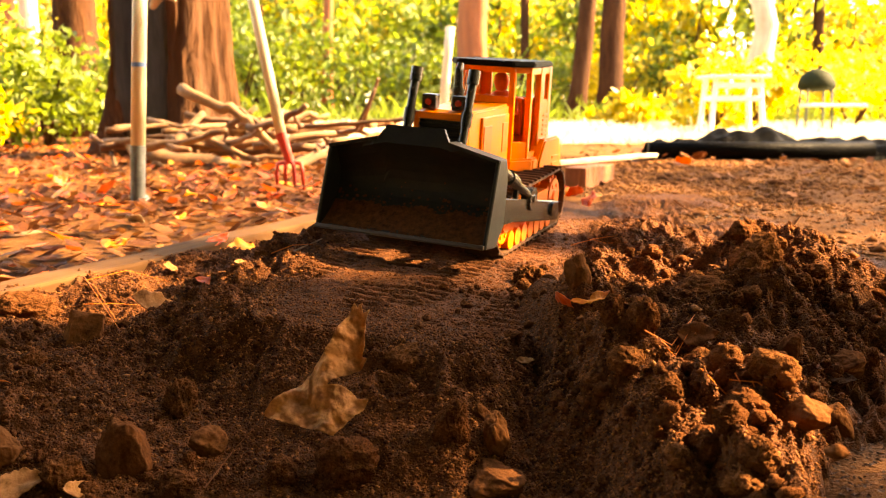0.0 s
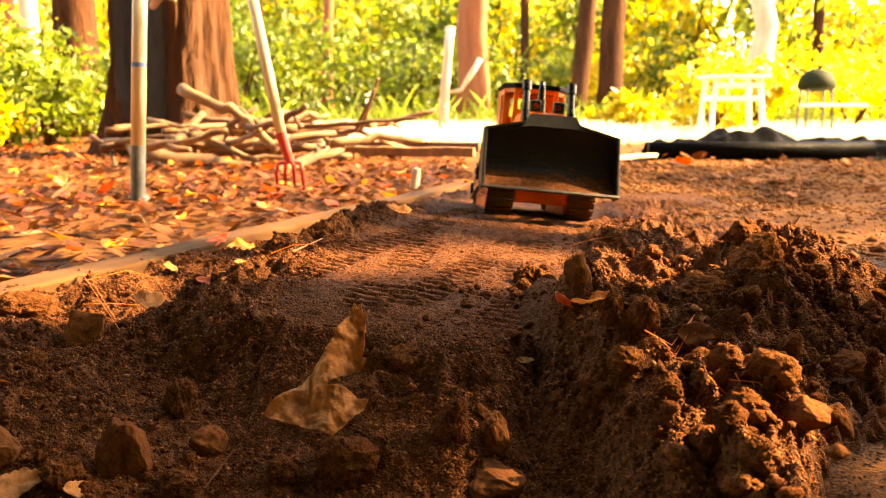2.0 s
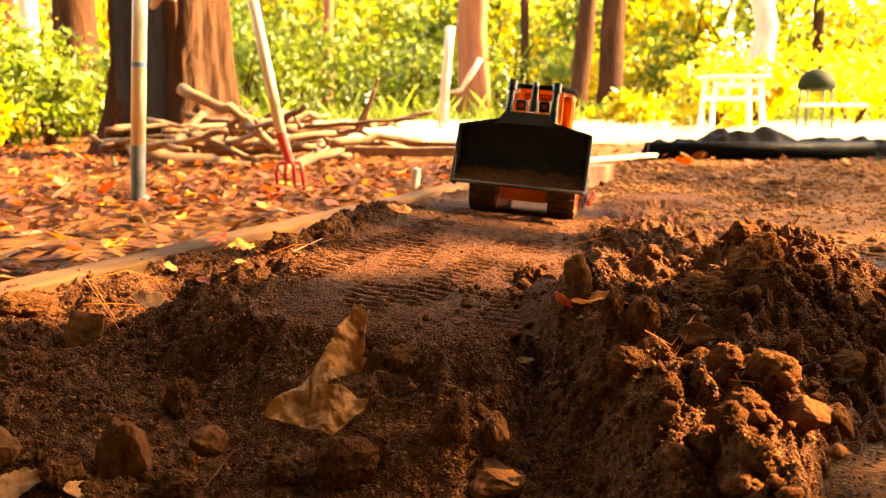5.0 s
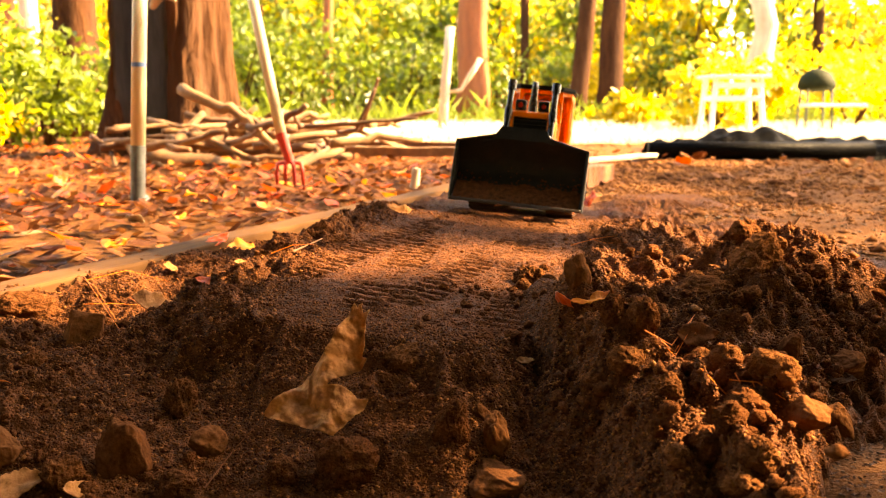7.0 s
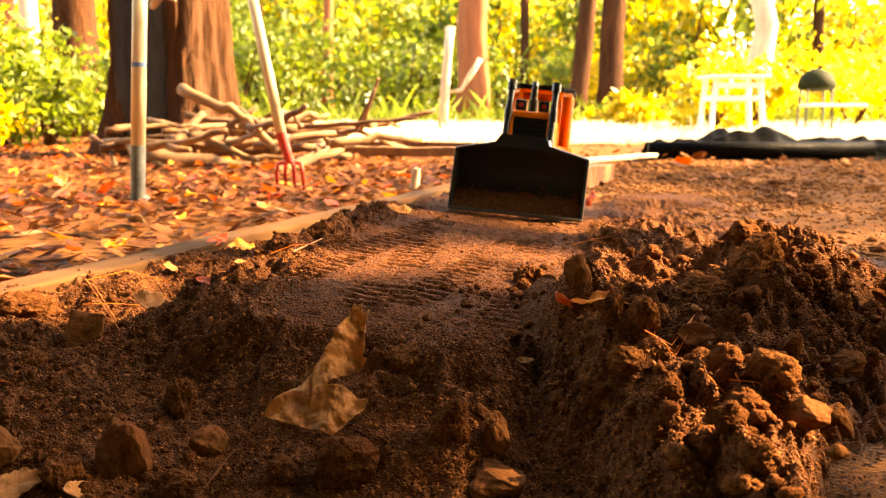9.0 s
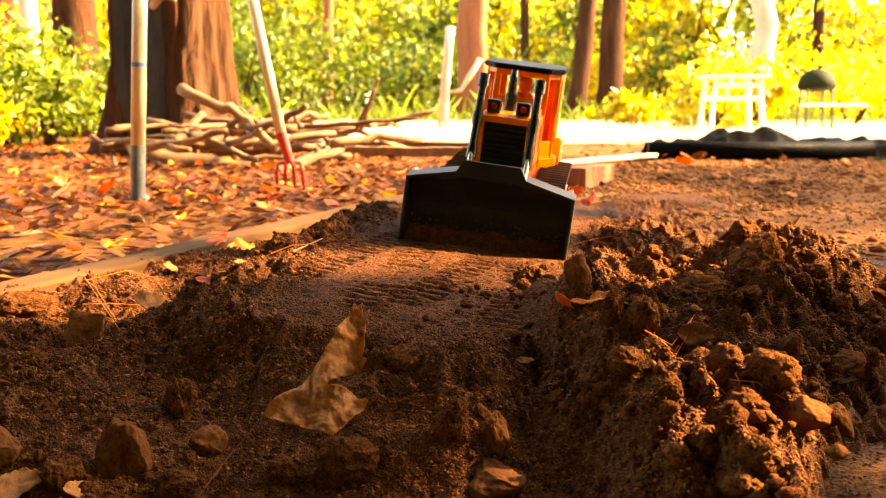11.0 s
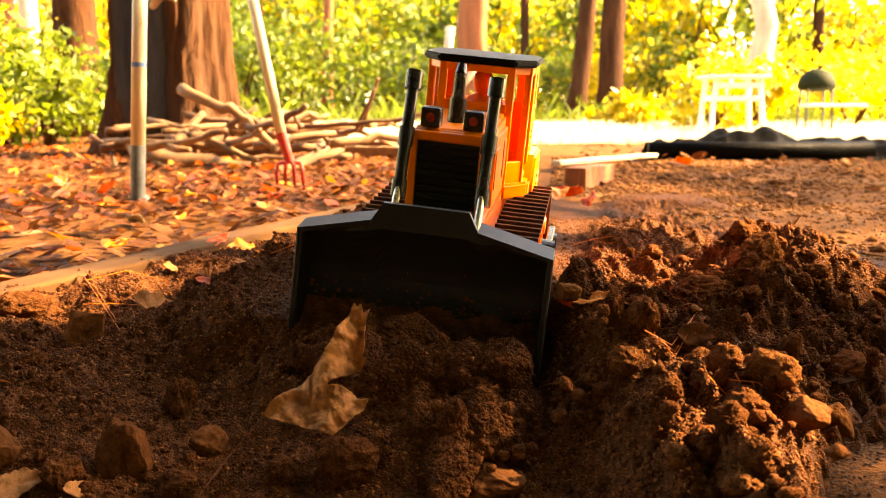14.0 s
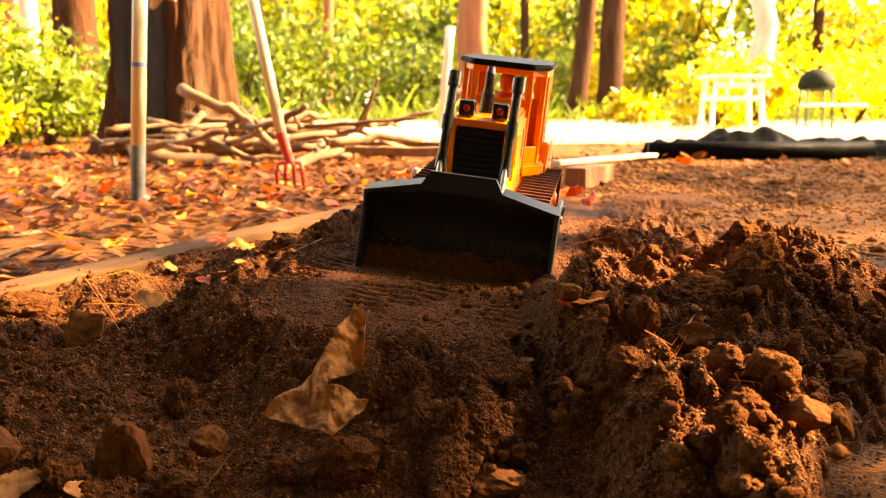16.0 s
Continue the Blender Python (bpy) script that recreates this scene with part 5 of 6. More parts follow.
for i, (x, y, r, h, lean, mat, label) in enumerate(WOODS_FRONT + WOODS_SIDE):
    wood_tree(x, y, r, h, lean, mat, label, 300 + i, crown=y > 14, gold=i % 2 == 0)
# unseen tree added beside the bed; its crown is there to shade the soil
shade = tagged(new("tree"), "unseen tree added to shade the soil", "tree")
shade.location = (5.7, 1.5, 0)
bm = bmesh.new()
tube(bm, [(0, 0, -0.1), (0.05, 0, 1.5), (-0.1, 0.1, 3.0), (-0.5, 0.2, 4.6)], [0.26, 0.2, 0.17, 0.1], 16)
part("trunk", bm, BARK, shade, smooth_faces=True)
for dx, dy in ((-2.9, 0.4), (-2.4, 1.4), (-0.6, 2.0), (-0.4, -1.9)):
    bm = bmesh.new()
    tube(bm, [(-0.1, 0.1, 3.0), (dx * 0.5, dy * 0.5, 3.9), (dx, dy, 4.5)], [0.1, 0.07, 0.03], 8)
    part("limb", bm, BARK, shade, smooth_faces=True)


def shade_leaves(n, seed):
    """Crown leaves placed for shade: thick over the soil, thinner aside, gaps for sun."""
    rng = np.random.default_rng(seed)
    z = rng.uniform(3.6, 5.4, n)
    gx, gy = rng.uniform(-3.2, 3.4, n), rng.uniform(-2.2, 4.8, n)
    near = 1 - smooth(0.9, 1.12, gy)
    dense = np.exp(-((gx + 0.13 + 0.11 * near) / (0.48 + 0.13 * near)) ** 6 - ((gy - 1.0) / 1.1) ** 4)
    dense = dense * (1 - 0.22 * smooth(0.1, 0.25, gx))
    thin = 0.30 * smooth(-0.1, 0.4, vnoise(gx, gy, 0.7, 41)) * (1 - smooth(3.4, 4.6, gy))
    gap = np.exp(-((gx - 0.17) / 0.14) ** 4 - ((gy - 0.56) / 0.22) ** 4)
    gap = np.maximum(gap, 0.9 * np.exp(-((gx - 0.34) / 0.30) ** 4 - ((gy - 1.05) / 0.55) ** 4))
    thin = thin + 0.3 * smooth(-0.7, -1.2, gx) * smooth(-0.4, 0.2, vnoise(gx, gy, 0.5, 43)) * (1 - smooth(3.0, 4.0, gy))
    right = 0.5 * np.exp(-((gx - 1.7) / 1.5) ** 4 - ((gy - 3.0) / 1.8) ** 4) * smooth(-0.7, 0.1, vnoise(gx, gy, 0.6, 47))
    gap = np.clip(gap, 0, 1)
    thin = thin * (1 - 0.85 * np.exp(-((gx - 0.05) / 0.5) ** 4 - ((gy - 1.05) / 0.65) ** 4))
    dense = dense * (1 - (0.70 + 0.16 * smooth(0.05, 0.2, gx)) * smooth(0.60, 0.76, gy + 0.25 * gx))
    k = rng.random(n) < np.clip(0.82 * dense + 0.9 * (thin + right), 0, 1) * (1 - 0.85 * gap)
    gx, gy, z = gx[k], gy[k], z[k]
    p = np.stack([gx + z * SUN_TO.x / SUN_TO.z, gy + z * SUN_TO.y / SUN_TO.z, z], 1)
    v, f = leaf_cloud(len(p), (0.0, 0.0, 0.0), 0.07, seed + 1)
    v = v.reshape(-1, 4, 3) + p[:, None, :]
    return v.reshape(-1, 3) - np.array([5.7, 1.5, 0.0]), f


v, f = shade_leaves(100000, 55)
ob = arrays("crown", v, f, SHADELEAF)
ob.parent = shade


# unseen tree added behind the bed; its leaf roof blocks the sky overhead
roof_tree = tagged(new("tree"), "unseen leafy tree added to block overhead sky", "tree")
roof_tree.location = (-2.6, -2.2, 0)
bm = bmesh.new()
tube(bm, [(0, 0, -0.1), (0.05, 0.1, 1.5), (0.2, 0.3, 3.0), (0.9, 0.8, 4.4)], [0.30, 0.24, 0.2, 0.12], 16)
part("trunk", bm, BARK, roof_tree, smooth_faces=True)
for dx, dy in ((3.4, 3.6), (4.2, 0.6), (0.4, 4.2), (2.2, -2.2)):
    bm = bmesh.new()
    tube(bm, [(0.2, 0.3, 3.0), (dx * 0.5, dy * 0.5, 4.2), (dx, dy, 4.8)], [0.13, 0.09, 0.03], 8)
    part("limb", bm, BARK, roof_tree, smooth_faces=True)
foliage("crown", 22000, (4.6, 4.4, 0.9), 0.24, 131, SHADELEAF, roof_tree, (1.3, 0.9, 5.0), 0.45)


# ---- shrubs ----
def shrub(name, n, radii, size, seed, mat, label):
    top = tagged(new(name), label, "shrub", "shrubs in the woods")
    rng = random.Random(seed)
    for _ in range(4):
        bm = bmesh.new()
        a = rng.uniform(0, math.tau)
        e = Vector((math.cos(a) * radii[0] * 0.6, math.sin(a) * radii[1] * 0.6, radii[2] * rng.uniform(0.9, 1.6)))
        tube(bm, [(0, 0, -0.1), e * 0.45 + Vector((0, 0, 0.1)), e], [0.022, 0.016, 0.006], 6)
        part("stem", bm, BARK, top)
    foliage("foliage", n, radii, size, seed, mat, top, (0, 0, radii[2] * 0.98), 0.5)
    return top


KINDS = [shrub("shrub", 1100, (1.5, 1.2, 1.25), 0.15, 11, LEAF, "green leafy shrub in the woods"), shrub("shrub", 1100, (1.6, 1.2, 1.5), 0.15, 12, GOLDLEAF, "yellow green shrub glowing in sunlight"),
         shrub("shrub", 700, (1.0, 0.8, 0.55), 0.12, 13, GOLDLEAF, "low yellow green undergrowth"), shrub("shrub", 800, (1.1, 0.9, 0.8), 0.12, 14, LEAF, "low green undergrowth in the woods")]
prng = random.Random(17)
first = [True] * 4
spots = []
for row, (y0, y1, count, kinds) in enumerate([(16.5, 18.5, 18, (2, 3, 2)), (19, 23, 22, (0, 1, 1)), (24, 29, 24, (0, 1, 1)), (30, 37, 26, (0, 1, 1)), (38, 50, 34, (0, 1, 1))]):
    for k in range(count):
        y = prng.uniform(y0, y1)
        x = (-0.62 + 1.24 * (k + prng.uniform(0.1, 0.9)) / count) * y
        s = prng.uniform(0.8, 1.25) * (1 + 0.25 * row if row else 1)
        kind = prng.choice(kinds)
        if -0.27 < x / y < 0.03:
            kind = prng.choice((0, 0, 1)) if row else 3
        # the wood opens to the sky beyond the clearing
        if row >= 2 and (0.22 < x / y < 0.5 or x / y < -0.36) and prng.random() < 0.5:
            continue
        spots.append((x, y, s, kind))
# unseen shrubs added round the sides and back, dimming the sky light
for k in range(34):
    a = math.pi / 2 + radians(46 + 236 * k / 33)
    d = prng.uniform(13, 19)
    spots.append((d * math.cos(a), d * math.sin(a), prng.uniform(1.6, 2.4), prng.choice((0, 1))))
for k in range(16):
    # unseen thicket added close behind to block sky light
    a = radians(190 + 160 * k / 15)
    d = prng.uniform(4.5, 6.5)
    spots.append((d * math.cos(a), d * math.sin(a), prng.uniform(1.9, 2.5), 0))
for x, y, s, kind in spots:
    m = pose(x, y, 0, 0, 0, prng.uniform(0, 360)) @ Matrix.Diagonal((s, s, s * prng.uniform(0.9, 1.3), 1))
    if first[kind]:
        first[kind] = False
        KINDS[kind].matrix_basis = m
    else:
        ob = copy_thing(KINDS[kind], Matrix())
        ob.matrix_basis = m
# leafy weeds near the hollow tree
for i, (x, y, r, h, mat) in enumerate([(-3.0, 6.3, 0.55, 0.46, LEAF), (-2.55, 5.9, 0.40, 0.30, LEAF), (-3.5, 6.9, 0.6, 0.55, GOLDLEAF), (-2.35, 6.6, 0.35, 0.36, LEAF), (-4.2, 7.6, 0.7, 0.5, GOLDLEAF), (-2.75, 5.2, 0.35, 0.22, GOLDLEAF), (-3.6, 6.0, 0.5, 0.3, GOLDLEAF)]):
    weed = shrub("weed_clump", 1500, (r, r * 0.8, h), 0.06, 600 + i, mat, "bright green leafy weeds by the trees")
    weed.location = (x, y, 0)


def grass(name, n, seed, region, mat, height, label):
    rng = np.random.default_rng(seed)
    x, y = region(rng, n)
    n = len(x)
    h = height * np.exp(rng.normal(0, 0.4, n))
    a = rng.random(n) * math.tau
    lean = rng.normal(0, 0.5, (n, 2)) * h[:, None]
    w = 0.004 + 0.006 * rng.random(n)
    dx, dy = np.cos(a) * w, np.sin(a) * w
    z0 = ground_height(x, y)
    v = np.stack([np.stack([x - dx, y - dy, z0 - 0.01], 1), np.stack([x + dx, y + dy, z0 - 0.01], 1), np.stack([x + lean[:, 0] * 0.5 + dx * 0.6, y + lean[:, 1] * 0.5 + dy * 0.6, z0 + h * 0.65], 1), np.stack([x + lean[:, 0], y + lean[:, 1], z0 + h], 1)], 1).reshape(-1, 3)
    return tagged(arrays(name, v, np.arange(n * 4).reshape(n, 4), mat), label, "grass", kind="stuff")


def verge(rng, n):
    y = rng.uniform(13.0, 19, n)
    return rng.uniform(-0.6, 0.6, n) * y, y


def lawn(rng, n):
    y = rng.uniform(6.3, 14, n)
    x = rng.uniform(-0.2, 0.6, n) * y
    return x, y


# Grass paled towards white: the clearing's sun glare is put into its colour.
DRYGRASS = material("dry_glare_paled_grass", (0.55, 0.50, 0.34), (0.78, 0.72, 0.52), scale=4, rough=0.6, bump=0.0, island=0.3, trans=0.3)
grass("tall_grass", 7000, 71, verge, LEAF, 0.2, "tall yellow green grass at the woods' edge")
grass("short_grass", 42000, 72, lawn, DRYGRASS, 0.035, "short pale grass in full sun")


# ---- tools standing in the ground ----
def shovel():
    s = tagged(new("shovel"), "long-handled shovel with black socket stuck in ground", "shovel")
    base = Vector((-0.829, 2.450, 0.010))
    s.location = base
    tip = Vector((-0.800, 2.500, 0.734)) - base
    bm = bmesh.new()
    a = Vector((-0.822, 2.450, 0.138)) - base
    tube(bm, [a, a.lerp(tip, 0.5), tip], [0.0195, 0.0195, 0.0185], 18)
    handle = part("handle", bm, HANDLE, s, "pale varnished wooden handle", True)
    bm = bmesh.new()
    rod(bm, a * -0.1, a * 1.05, 0.0195, 0.0205, 18)
    part("socket", bm, IRON, s, "dark steel socket")
    bm = bmesh.new()
    mark = a.lerp(tip, 0.36)
    rod(bm, mark, mark + Vector((0, 0, 0.012)), 0.0198, 0.0198, 18)
    part("blue_mark", bm, material("blue_mark", (0.06, 0.14, 0.35), (0.12, 0.25, 0.5), rough=0.5, bump=0.0), handle, "small worn blue mark")
    bm = bmesh.new()
    rows = []
    for k in range(9):
        f = k / 8
        w = 0.085 * (1 - f ** 3 * 0.6) * min(1, 0.4 + f * 4)
        rows.append([bm.verts.new((0.5 * w * j / 3, 0.05 * (abs(j) / 3) ** 2 * 0.5 - 0.02 * f, 0.0 - 0.2 * f)) for j in range(-3, 4)])
    for r0, r1 in zip(rows, rows[1:]):
        for j in range(6):
            bm.faces.new((r0[j], r0[j + 1], r1[j + 1], r1[j]))
    bmesh.ops.solidify(bm, geom=bm.faces[:], thickness=0.003)
    part("shovel_blade", bm, IRON, s, "grey steel shovel blade")


def fork():
    s = tagged(new("garden_fork"), "garden fork with red steel head leaning in leaves", "garden fork")
    base = Vector((-0.458, 2.750, 0.008))
    s.location = base
    a, tip = Vector((-0.489, 2.750, 0.165)) - base, Vector((-0.643, 2.950, 0.804)) - base
    bm = bmesh.new()
    tube(bm, [a, a.lerp(tip, 0.5), tip], [0.016, 0.0165, 0.015], 18)
    part("handle", bm, HANDLE, s, "worn pale wooden handle", True)
    c = Vector((-0.464, 2.750, 0.083)) - base
    bm = bmesh.new()
    rod(bm, c, a * 1.03, 0.014, 0.018, 16)
    part("socket", bm, REDPAINT, s)
    for k in range(4):
        bm = bmesh.new()
        dx = (k - 1.5) * 0.026
        tube(bm, [c, c + Vector((dx * 0.9, -0.01, -0.006)), c + Vector((dx, -0.012, -0.03)), c + Vector((dx * 1.03, 0.0, -0.085))], [0.007, 0.0065, 0.006, 0.004], 8)
        part("tine", bm, REDPAINT, s, smooth_faces=True)


shovel()
fork()


# ---- pile of dead branches ----
def branch(pts, r, label="weathered dead branch in the woodpile", mat=STICK, seed=1):
    rng = random.Random(seed)
    p = [Vector(q) for q in pts]
    full = []
    for a, b in zip(p, p[1:]):
        for k in range(4):
            full.append(a.lerp(b, k / 4) + Vector((rng.gauss(0, 0.25), rng.gauss(0, 0.25), rng.gauss(0, 0.25))) * r)
    full.append(p[-1])
    bm = bmesh.new()
    tube(bm, full, [r * (1.1 - 0.5 * k / len(full)) * rng.uniform(0.9, 1.1) for k in range(len(full))], 10)
    return tagged(part("dead_branch", bm, mat, smooth_faces=True), label, "branch", "dead branches in the pile")


PILE_FRONT = [
    ([(-1.285, 3.900, 0.033), (-0.993, 3.850, 0.012), (-0.697, 3.800, -0.025)], 0.045, "thick pale log at the foot of the pile"),
    ([(-1.176, 4.100, 0.324), (-0.961, 4.000, 0.244), (-0.841, 3.950, 0.184), (-0.718, 3.900, 0.057)], 0.024, "bent pale branch on top of the pile"),
    ([(-0.960, 4.000, 0.249), (-0.875, 4.000, 0.232), (-0.754, 3.900, 0.144)], 0.016, "forked pale branch in the pile"),
    ([(-0.721, 3.350, -0.041), (-0.576, 3.500, 0.025), (-0.405, 3.700, 0.079)], 0.02, "pale smooth stick leaning on the pile"),
    ([(-1.357, 4.200, 0.179), (-1.116, 4.100, 0.131), (-0.799, 3.900, 0.016)], 0.02, ""),
    ([(-1.227, 3.950, 0.038), (-1.154, 4.100, 0.143), (-1.100, 4.200, 0.218)], 0.022, ""),
    ([(-1.185, 3.700, 0.017), (-1.094, 3.700, -0.006)], 0.014, "")]
PILE_SIDE = [
    ([(-0.709, 4.000, -0.027), (-0.572, 4.100, 0.030), (-0.331, 4.300, 0.106)], 0.02, ""),
    ([(-0.970, 4.300, 0.151), (-0.773, 4.400, 0.176), (-0.623, 4.500, 0.202)], 0.022, ""),
    ([(-0.851, 4.100, 0.063), (-0.636, 4.200, 0.115), (-0.393, 4.400, 0.130)], 0.018, ""),
    ([(-0.857, 4.400, 0.095), (-0.720, 4.400, 0.136), (-0.524, 4.600, 0.153)], 0.026, ""),
    ([(-1.235, 4.400, 0.203), (-0.991, 4.400, 0.168), (-0.688, 4.200, 0.089)], 0.018, ""),
    ([(-1.292, 4.300, 0.099), (-1.055, 4.200, 0.058), (-0.819, 4.200, 0.089)], 0.024, ""),
    ([(-1.207, 3.800, -0.013), (-1.226, 3.600, -0.067), (-1.241, 3.500, -0.085)], 0.018, "forked stick lying in the leaves")]
PILE_BACK = [
    ([(-1.548, 4.000, 0.121), (-1.446, 3.950, 0.069), (-1.352, 3.800, -0.073)], 0.012, ""),
    ([(-0.707, 4.300, -0.008), (-0.504, 4.400, 0.005), (-0.240, 4.600, 0.040)], 0.022, ""),
    ([(-1.059, 4.200, -0.041), (-0.841, 4.300, 0.005), (-0.535, 4.200, -0.041)], 0.02, ""),
    ([(-1.161, 4.300, 0.037), (-1.048, 4.400, 0.109), (-0.959, 4.500, 0.155)], 0.024, ""),
    ([(-0.610, 4.000, -0.090), (-0.377, 4.200, -0.041), (-0.064, 4.300, -0.037)], 0.015, ""),
    ([(-1.669, 3.400, -0.060), (-1.562, 3.450, -0.037), (-1.475, 3.500, -0.036)], 0.02, "pale branch lying in the leaves"),
    ([(-0.867, 1.750, -0.013), (-0.834, 1.800, -0.009), (-0.792, 1.850, -0.009)], 0.010, "sunlit stick lying in the leaves")]
PILE_REST = [
    ([(-1.203, 3.900, -0.045), (-0.936, 3.900, -0.050), (-0.727, 3.700, -0.076)], 0.016, ""),
    ([(-0.865, 4.600, 0.187), (-0.807, 4.600, 0.215), (-0.695, 4.600, 0.173)], 0.04, "dark stump end in the pile"),
    ([(-1.281, 2.600, -0.053), (-1.184, 2.600, -0.061), (-1.110, 2.700, -0.059)], 0.008, ""),
    ([(-1.353, 4.500, 0.064), (-1.019, 4.500, 0.028), (-0.627, 4.500, 0.044)], 0.03, "")]
for i, (pts, r, label) in enumerate(PILE_FRONT + PILE_SIDE + PILE_BACK + PILE_REST):
    branch(pts, r, label or "weathered dead branch in the woodpile", seed=i)
brng = random.Random(8)
for i in range(34):
    x, y = brng.uniform(-1.35, -0.25), brng.uniform(3.7, 4.8)
    a = brng.gauss(0.1, 0.8)
    ln = brng.uniform(0.25, 0.7)
    z = brng.uniform(0.02, 0.16)
    branch([(x - math.cos(a) * ln / 2, y - math.sin(a) * ln / 2, z), (x, y, z + 0.02), (x + math.cos(a) * ln / 2, y + math.sin(a) * ln / 2, max(0.015, z + brng.gauss(0, 0.12)))], brng.uniform(0.008, 0.02), seed=100 + i)


# ---- black plastic sheet over a drain pipe ----
def sheet():
    ob = tagged(new("plastic_sheet"), "crumpled black plastic sheet rolled on the ground", "plastic sheet")
    bm = bmesh.new()
    n, seg = 90, 14
    rows = []
    for k in range(n + 1):
        f = k / n
        x = 1.03 + f * 2.4
        y = 4.55 + 0.15 * f
        h = 0.085 + 0.055 * math.exp(-((f - 0.19) / 0.09) ** 2) + 0.02 * math.exp(-((f - 0.38) / 0.16) ** 2) + 0.015 * noise.noise(Vector((f * 14, 0, 0)))
        rows.append([bm.verts.new((x, y - 0.16 * math.cos(j / seg * math.pi) + 0.03 * noise.noise(Vector((f * 22, j * 0.5, 1))), -0.02 + h * math.sin(j / seg * math.pi) ** 0.7 * (1 + 0.35 * noise.noise(Vector((f * 30, j * 0.6, 5)))))) for j in range(seg + 1)])
    for r0, r1 in zip(rows, rows[1:]):
        for j in range(seg):
            bm.faces.new((r0[j], r0[j + 1], r1[j + 1], r1[j]))
    bmesh.ops.solidify(bm, geom=bm.faces[:], thickness=0.002)
    part("sheet", bm, TARP, ob, smooth_faces=True)
    bm = bmesh.new()
    tube(bm, [(1.0, 4.42, 0.035), (1.5, 4.42, 0.036), (2.1, 4.45, 0.035)], [0.042, 0.042, 0.042], 18)
    part("pipe", bm, TARP, ob, "black plastic drain pipe", True)


sheet()


# ---- in the sunny clearing ----
def table():
    t = tagged(new("garden_table"), "white painted garden table in full sun", "table")
    t.location = (2.708, 8.600, 0.016)
    for k in range(5):
        bm = bmesh.new()
        box(bm, (0, -0.2 + 0.1 * k, 0.50), (0.56, 0.09, 0.025), 0.004)
        part("top_board", bm, WHITE, t)
    for sx in (-1, 1):
        for sy in (-1, 1):
            bm = bmesh.new()
            rod(bm, (sx * 0.24, sy * 0.19, 0.0), (sx * 0.20, sy * 0.17, 0.49), 0.025, 0.025, 10)
            part("leg", bm, WHITE, t)
        bm = bmesh.new()
        box(bm, (sx * 0.21, 0, 0.30), (0.03, 0.4, 0.05), 0.004)
        part("stretcher", bm, WHITE, t)
    for z in (0.42, 0.30):
        bm = bmesh.new()
        box(bm, (0, -0.2, z), (0.46, 0.02, 0.05), 0.004)
        part("apron", bm, WHITE, t)


def grill():
    t = tagged(new("barbecue_grill"), "dark domed grill with white side shelf", "grill")
    base = Vector((3.861, 9.500, 0.026))
    t.location = (base.x, base.y, 0)
    bm = bmesh.new()
    bmesh.ops.create_uvsphere(bm, u_segments=24, v_segments=12, radius=0.19, matrix=Matrix.Translation((0, 0, 0.44)))
    for v in bm.verts:
        if v.co.z < 0.44:
            v.co.z = 0.44 - (0.44 - v.co.z) * 0.25
    part("lid", bm, material("dark_green_enamel", (0.010, 0.013, 0.005), (0.022, 0.026, 0.010), rough=0.7, spec=0.05, bump=0.1), t, "dull dark green grill lid", True)
    bm = bmesh.new()
    box(bm, (0.14, -0.1, 0.255), (0.58, 0.3, 0.035), 0.006)
    part("side_shelf", bm, WHITE, t, "white side shelf")
    for sx in (-1, 1):
        for sy in (-1, 1):
            bm = bmesh.new()
            rod(bm, (sx * 0.14, sy * 0.12, -0.02), (sx * 0.12, sy * 0.1, 0.42), 0.014, seg=8)
            part("leg", bm, IRON, t)


table()
grill()
# broken pale sapling in the clearing
sap = tagged(new("sapling"), "pale broken sapling with one side branch", "sapling")
sap.location = (-0.012, 9.500, 0.050)
bm = bmesh.new()
tube(bm, [(0, 0, -0.2), (0.03, 0, 0.35), (0.06, 0, 0.7), (0.085, 0, 1.0)], [0.055, 0.05, 0.045, 0.05], 12)
part("stem", bm, PALEBARK, sap, smooth_faces=True)
bm = bmesh.new()
tube(bm, [(0.02, 0, 0.33), (0.20, 0, 0.36), (0.30, 0, 0.52), (0.40, 0, 0.68)], [0.018, 0.02, 0.03, 0.028], 10)
part("side_branch", bm, PALEBARK, sap, smooth_faces=True)
# white trunk added in place of the glare of sunlit leaves
glare_trunk = tagged(new("tree"), "white leaning trunk added for leaf glare", "tree")
glare_trunk.location = (3.970, 12.000, -0.032)
bm = bmesh.new()
tube(bm, [(0, 0, -0.1), (0.12, 0, 0.7), (0.22, 0, 1.3), (-0.1, 0.1, 2.6), (-0.6, 0.2, 4.5)], [0.24, 0.17, 0.14, 0.12, 0.08], 14)
part("trunk", bm, PALEBARK, glare_trunk, smooth_faces=True)
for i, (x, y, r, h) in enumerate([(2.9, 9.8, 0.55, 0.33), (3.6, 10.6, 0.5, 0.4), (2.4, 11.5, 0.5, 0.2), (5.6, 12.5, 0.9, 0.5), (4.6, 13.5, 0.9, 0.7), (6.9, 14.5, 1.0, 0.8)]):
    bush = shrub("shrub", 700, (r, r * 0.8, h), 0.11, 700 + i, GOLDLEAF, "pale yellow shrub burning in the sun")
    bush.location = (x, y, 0)


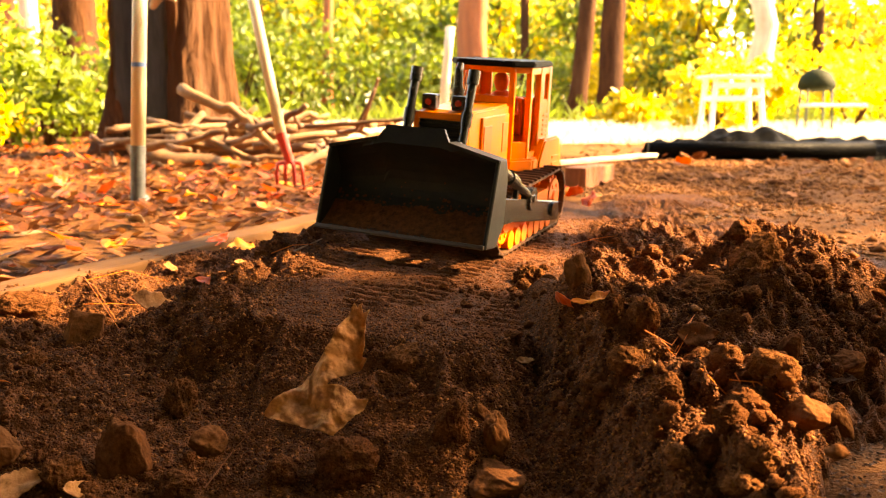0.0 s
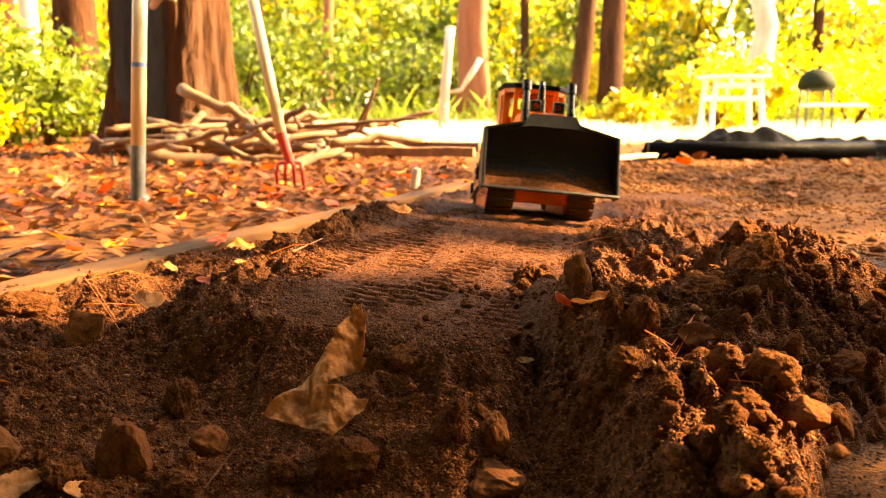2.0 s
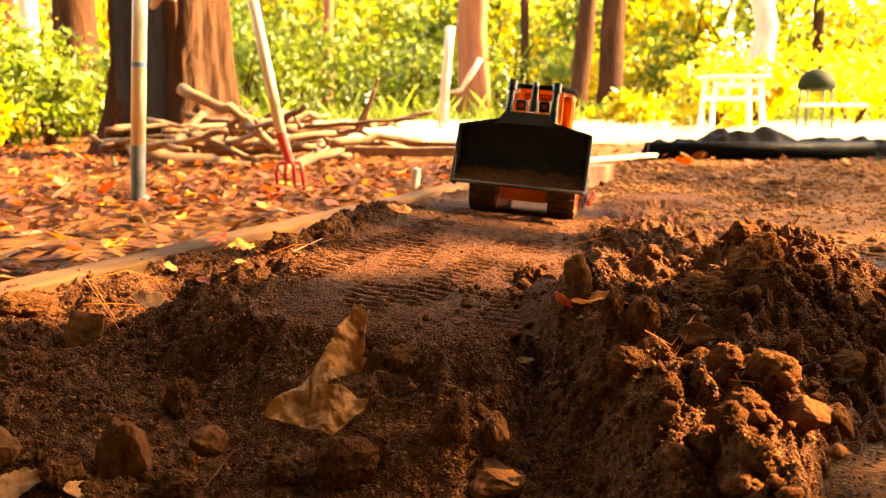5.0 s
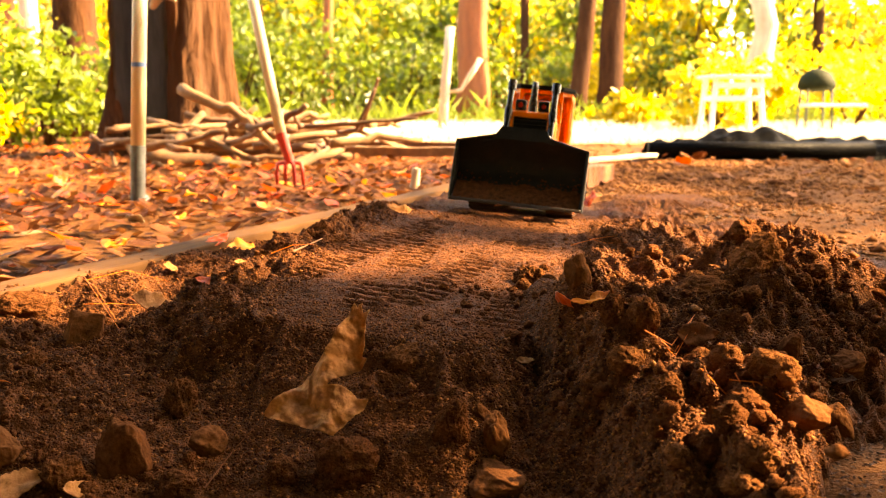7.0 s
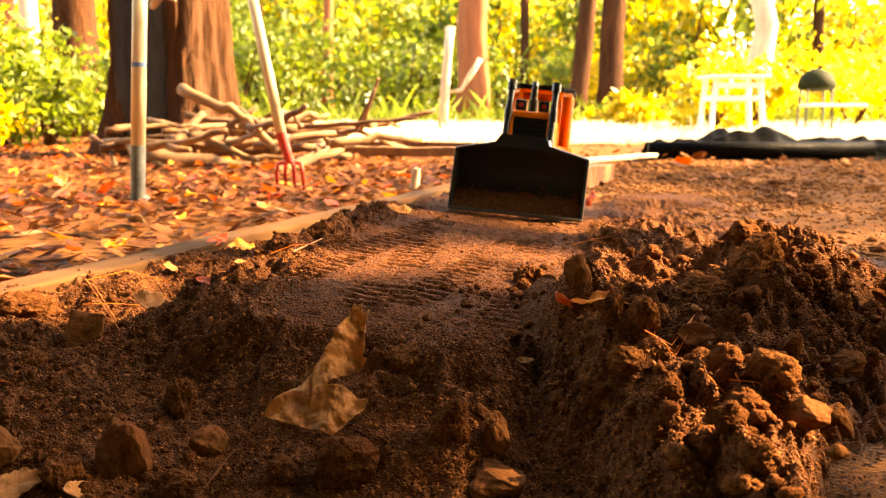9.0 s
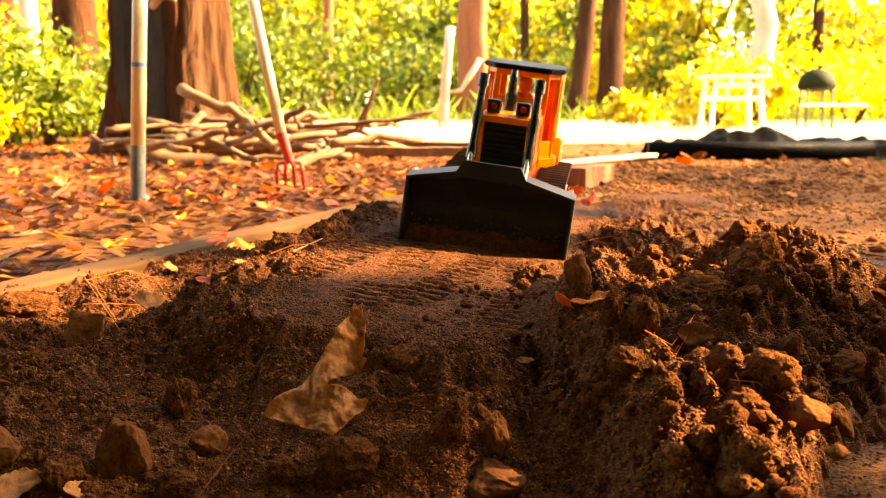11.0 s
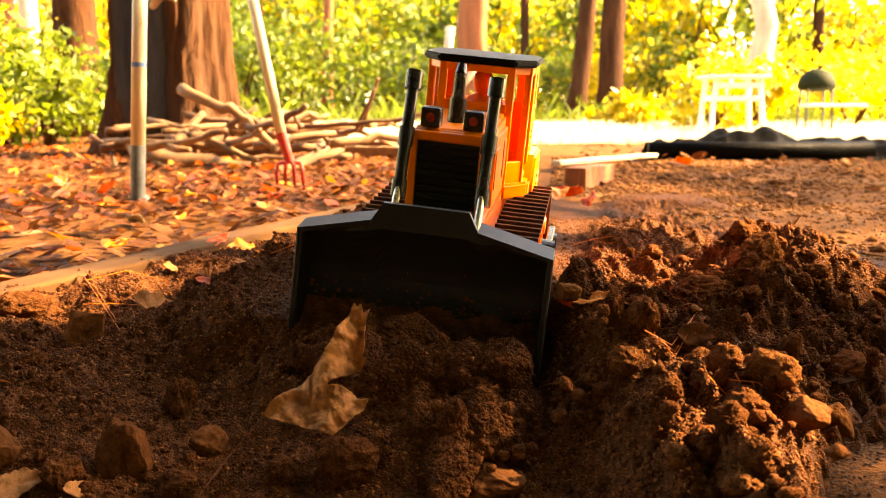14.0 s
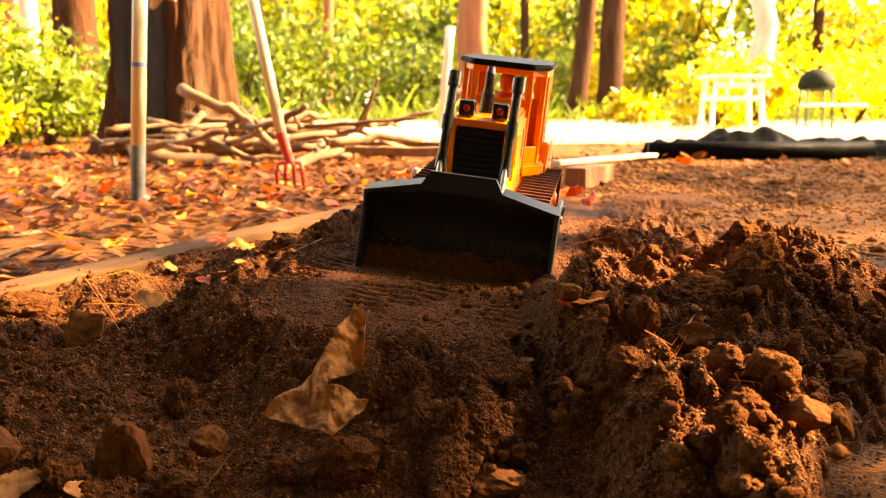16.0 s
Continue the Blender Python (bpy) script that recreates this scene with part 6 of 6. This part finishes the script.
# ---- what moves ----
def motions():
    # seconds, place, turns, lift of the blade
    drive = [
        (0.0, 0.0382, 1.2771, 0.0724, 3.1, 4.2, -22.7, -6.6), (0.5, 0.0697, 1.3652, 0.0694, 1.3, 5.2, -21.4, -6.4),
        (1.0, 0.1085, 1.4945, 0.0705, 2.0, 6.0, -20.9, -7.0), (1.5, 0.1409, 1.6330, 0.0620, -2.0, 5.0, -18.4, -7.4),
        (1.8, 0.1470, 1.6800, 0.0540, -4.0, 5.6, -10.0, -8.2), (2.0, 0.1570, 1.6740, 0.0520, -4.0, 5.4, 2.0, -8.0),
        (2.2, 0.1482, 1.6685, 0.0512, -4.0, 5.6, 13.0, -7.2), (2.6, 0.1482, 1.6685, 0.0512, -4.0, 5.6, 13.0, -7.2),
        (2.8, 0.1570, 1.6820, 0.0512, -4.3, 5.2, -3.2, -8.0), (2.95, 0.1600, 1.7000, 0.0516, -4.8, 5.0, -11.2, -8.4),
        (4.2, 0.1600, 1.7050, 0.0518, -4.8, 5.0, -11.2, -8.4), (6.1, 0.1600, 1.7100, 0.0520, -4.9, 5.1, -11.2, -8.2), (6.5, 0.1597, 1.7150, 0.0521, -4.9, 5.2, -11.2, -5.1),
        (7.0, 0.1594, 1.7150, 0.0522, -4.9, 5.2, -11.2, -1.8), (7.5, 0.1595, 1.7130, 0.0523, -4.9, 5.0, -11.0, 1.2),
        (9.2, 0.1590, 1.7109, 0.0526, -4.9, 5.0, -10.7, 1.4), (9.5, 0.1510, 1.6800, 0.0560, -3.6, 5.2, -10.6, 1.5), (10.3, 0.1180, 1.5300, 0.0680, 2.0, 6.6, -10.2, 2.2),
        (11.3, 0.0787, 1.3391, 0.0705, 5.2, 7.9, -9.8, 2.9), (12.0, 0.0540, 1.1969, 0.0660, 5.1, 8.1, -9.7, 2.7),
        (12.5, 0.0407, 1.1525, 0.0662, 4.8, 6.2, -9.5, 2.3), (13.0, 0.0297, 1.0962, 0.0657, 5.4, 5.5, -9.2, 2.6),
        (13.5, 0.0138, 1.0013, 0.0636, 5.3, 5.5, -9.4, 2.7), (13.8, 0.0123, 0.9906, 0.0615, 5.5, 5.9, -9.2, 2.7), (14.5, 0.0123, 0.9906, 0.0615, 5.5, 5.9, -9.2, 2.7),
        (15.0, 0.0217, 1.0513, 0.0639, 5.6, 5.8, -9.3, 2.6), (15.5, 0.0369, 1.1494, 0.0654, 5.5, 5.8, -9.8, 2.4), (16.0, 0.0520, 1.2364, 0.0688, 5.1, 6.9, -10.4, 2.7)]
    walk(dozer, [(r[0], pose(*r[1:7])) for r in drive])
    walk(blade, [(r[0], pose(0, PIVOT[0], PIVOT[1], r[7])) for r in drive])
    # how far each track has run: forward is towards -y of the toy, turns drive the tracks against each other
    run = {-1: [0.0], 1: [0.0]}
    for a, b in zip(drive, drive[1:]):
        yaw = radians((a[6] + b[6]) / 2)
        ahead = (b[1] - a[1]) * math.sin(yaw) - (b[2] - a[2]) * math.cos(yaw)
        turn = radians(b[6] - a[6])
        for side in (-1, 1):
            run[side].append(run[side][-1] + ahead + side * turn * 0.069)
    times = [r[0] for r in drive]
    fine = [0.0]
    for a, b in zip(range(len(times)), range(1, len(times))):
        far_run = max(abs(run[s][b] - run[s][a]) for s in (-1, 1))
        n = max(1, math.ceil(far_run / 0.030))
        fine += [times[a] + (times[b] - times[a]) * k / n for k in range(1, n + 1)]
    for ob, side, s0 in shoes:
        walk(ob, [(t, shoe_pose(side, s0 + float(np.interp(t, times, run[side])))) for t in fine])
    for wheel, at, r in wheels:
        side = 1 if at.x > 0 else -1
        walk(wheel, [(t, pose(*at, math.degrees(float(np.interp(t, times, run[side])) / 0.039))) for t in fine])
    for ob, rows in PUSHED:
        walk(ob, rows)


motions()
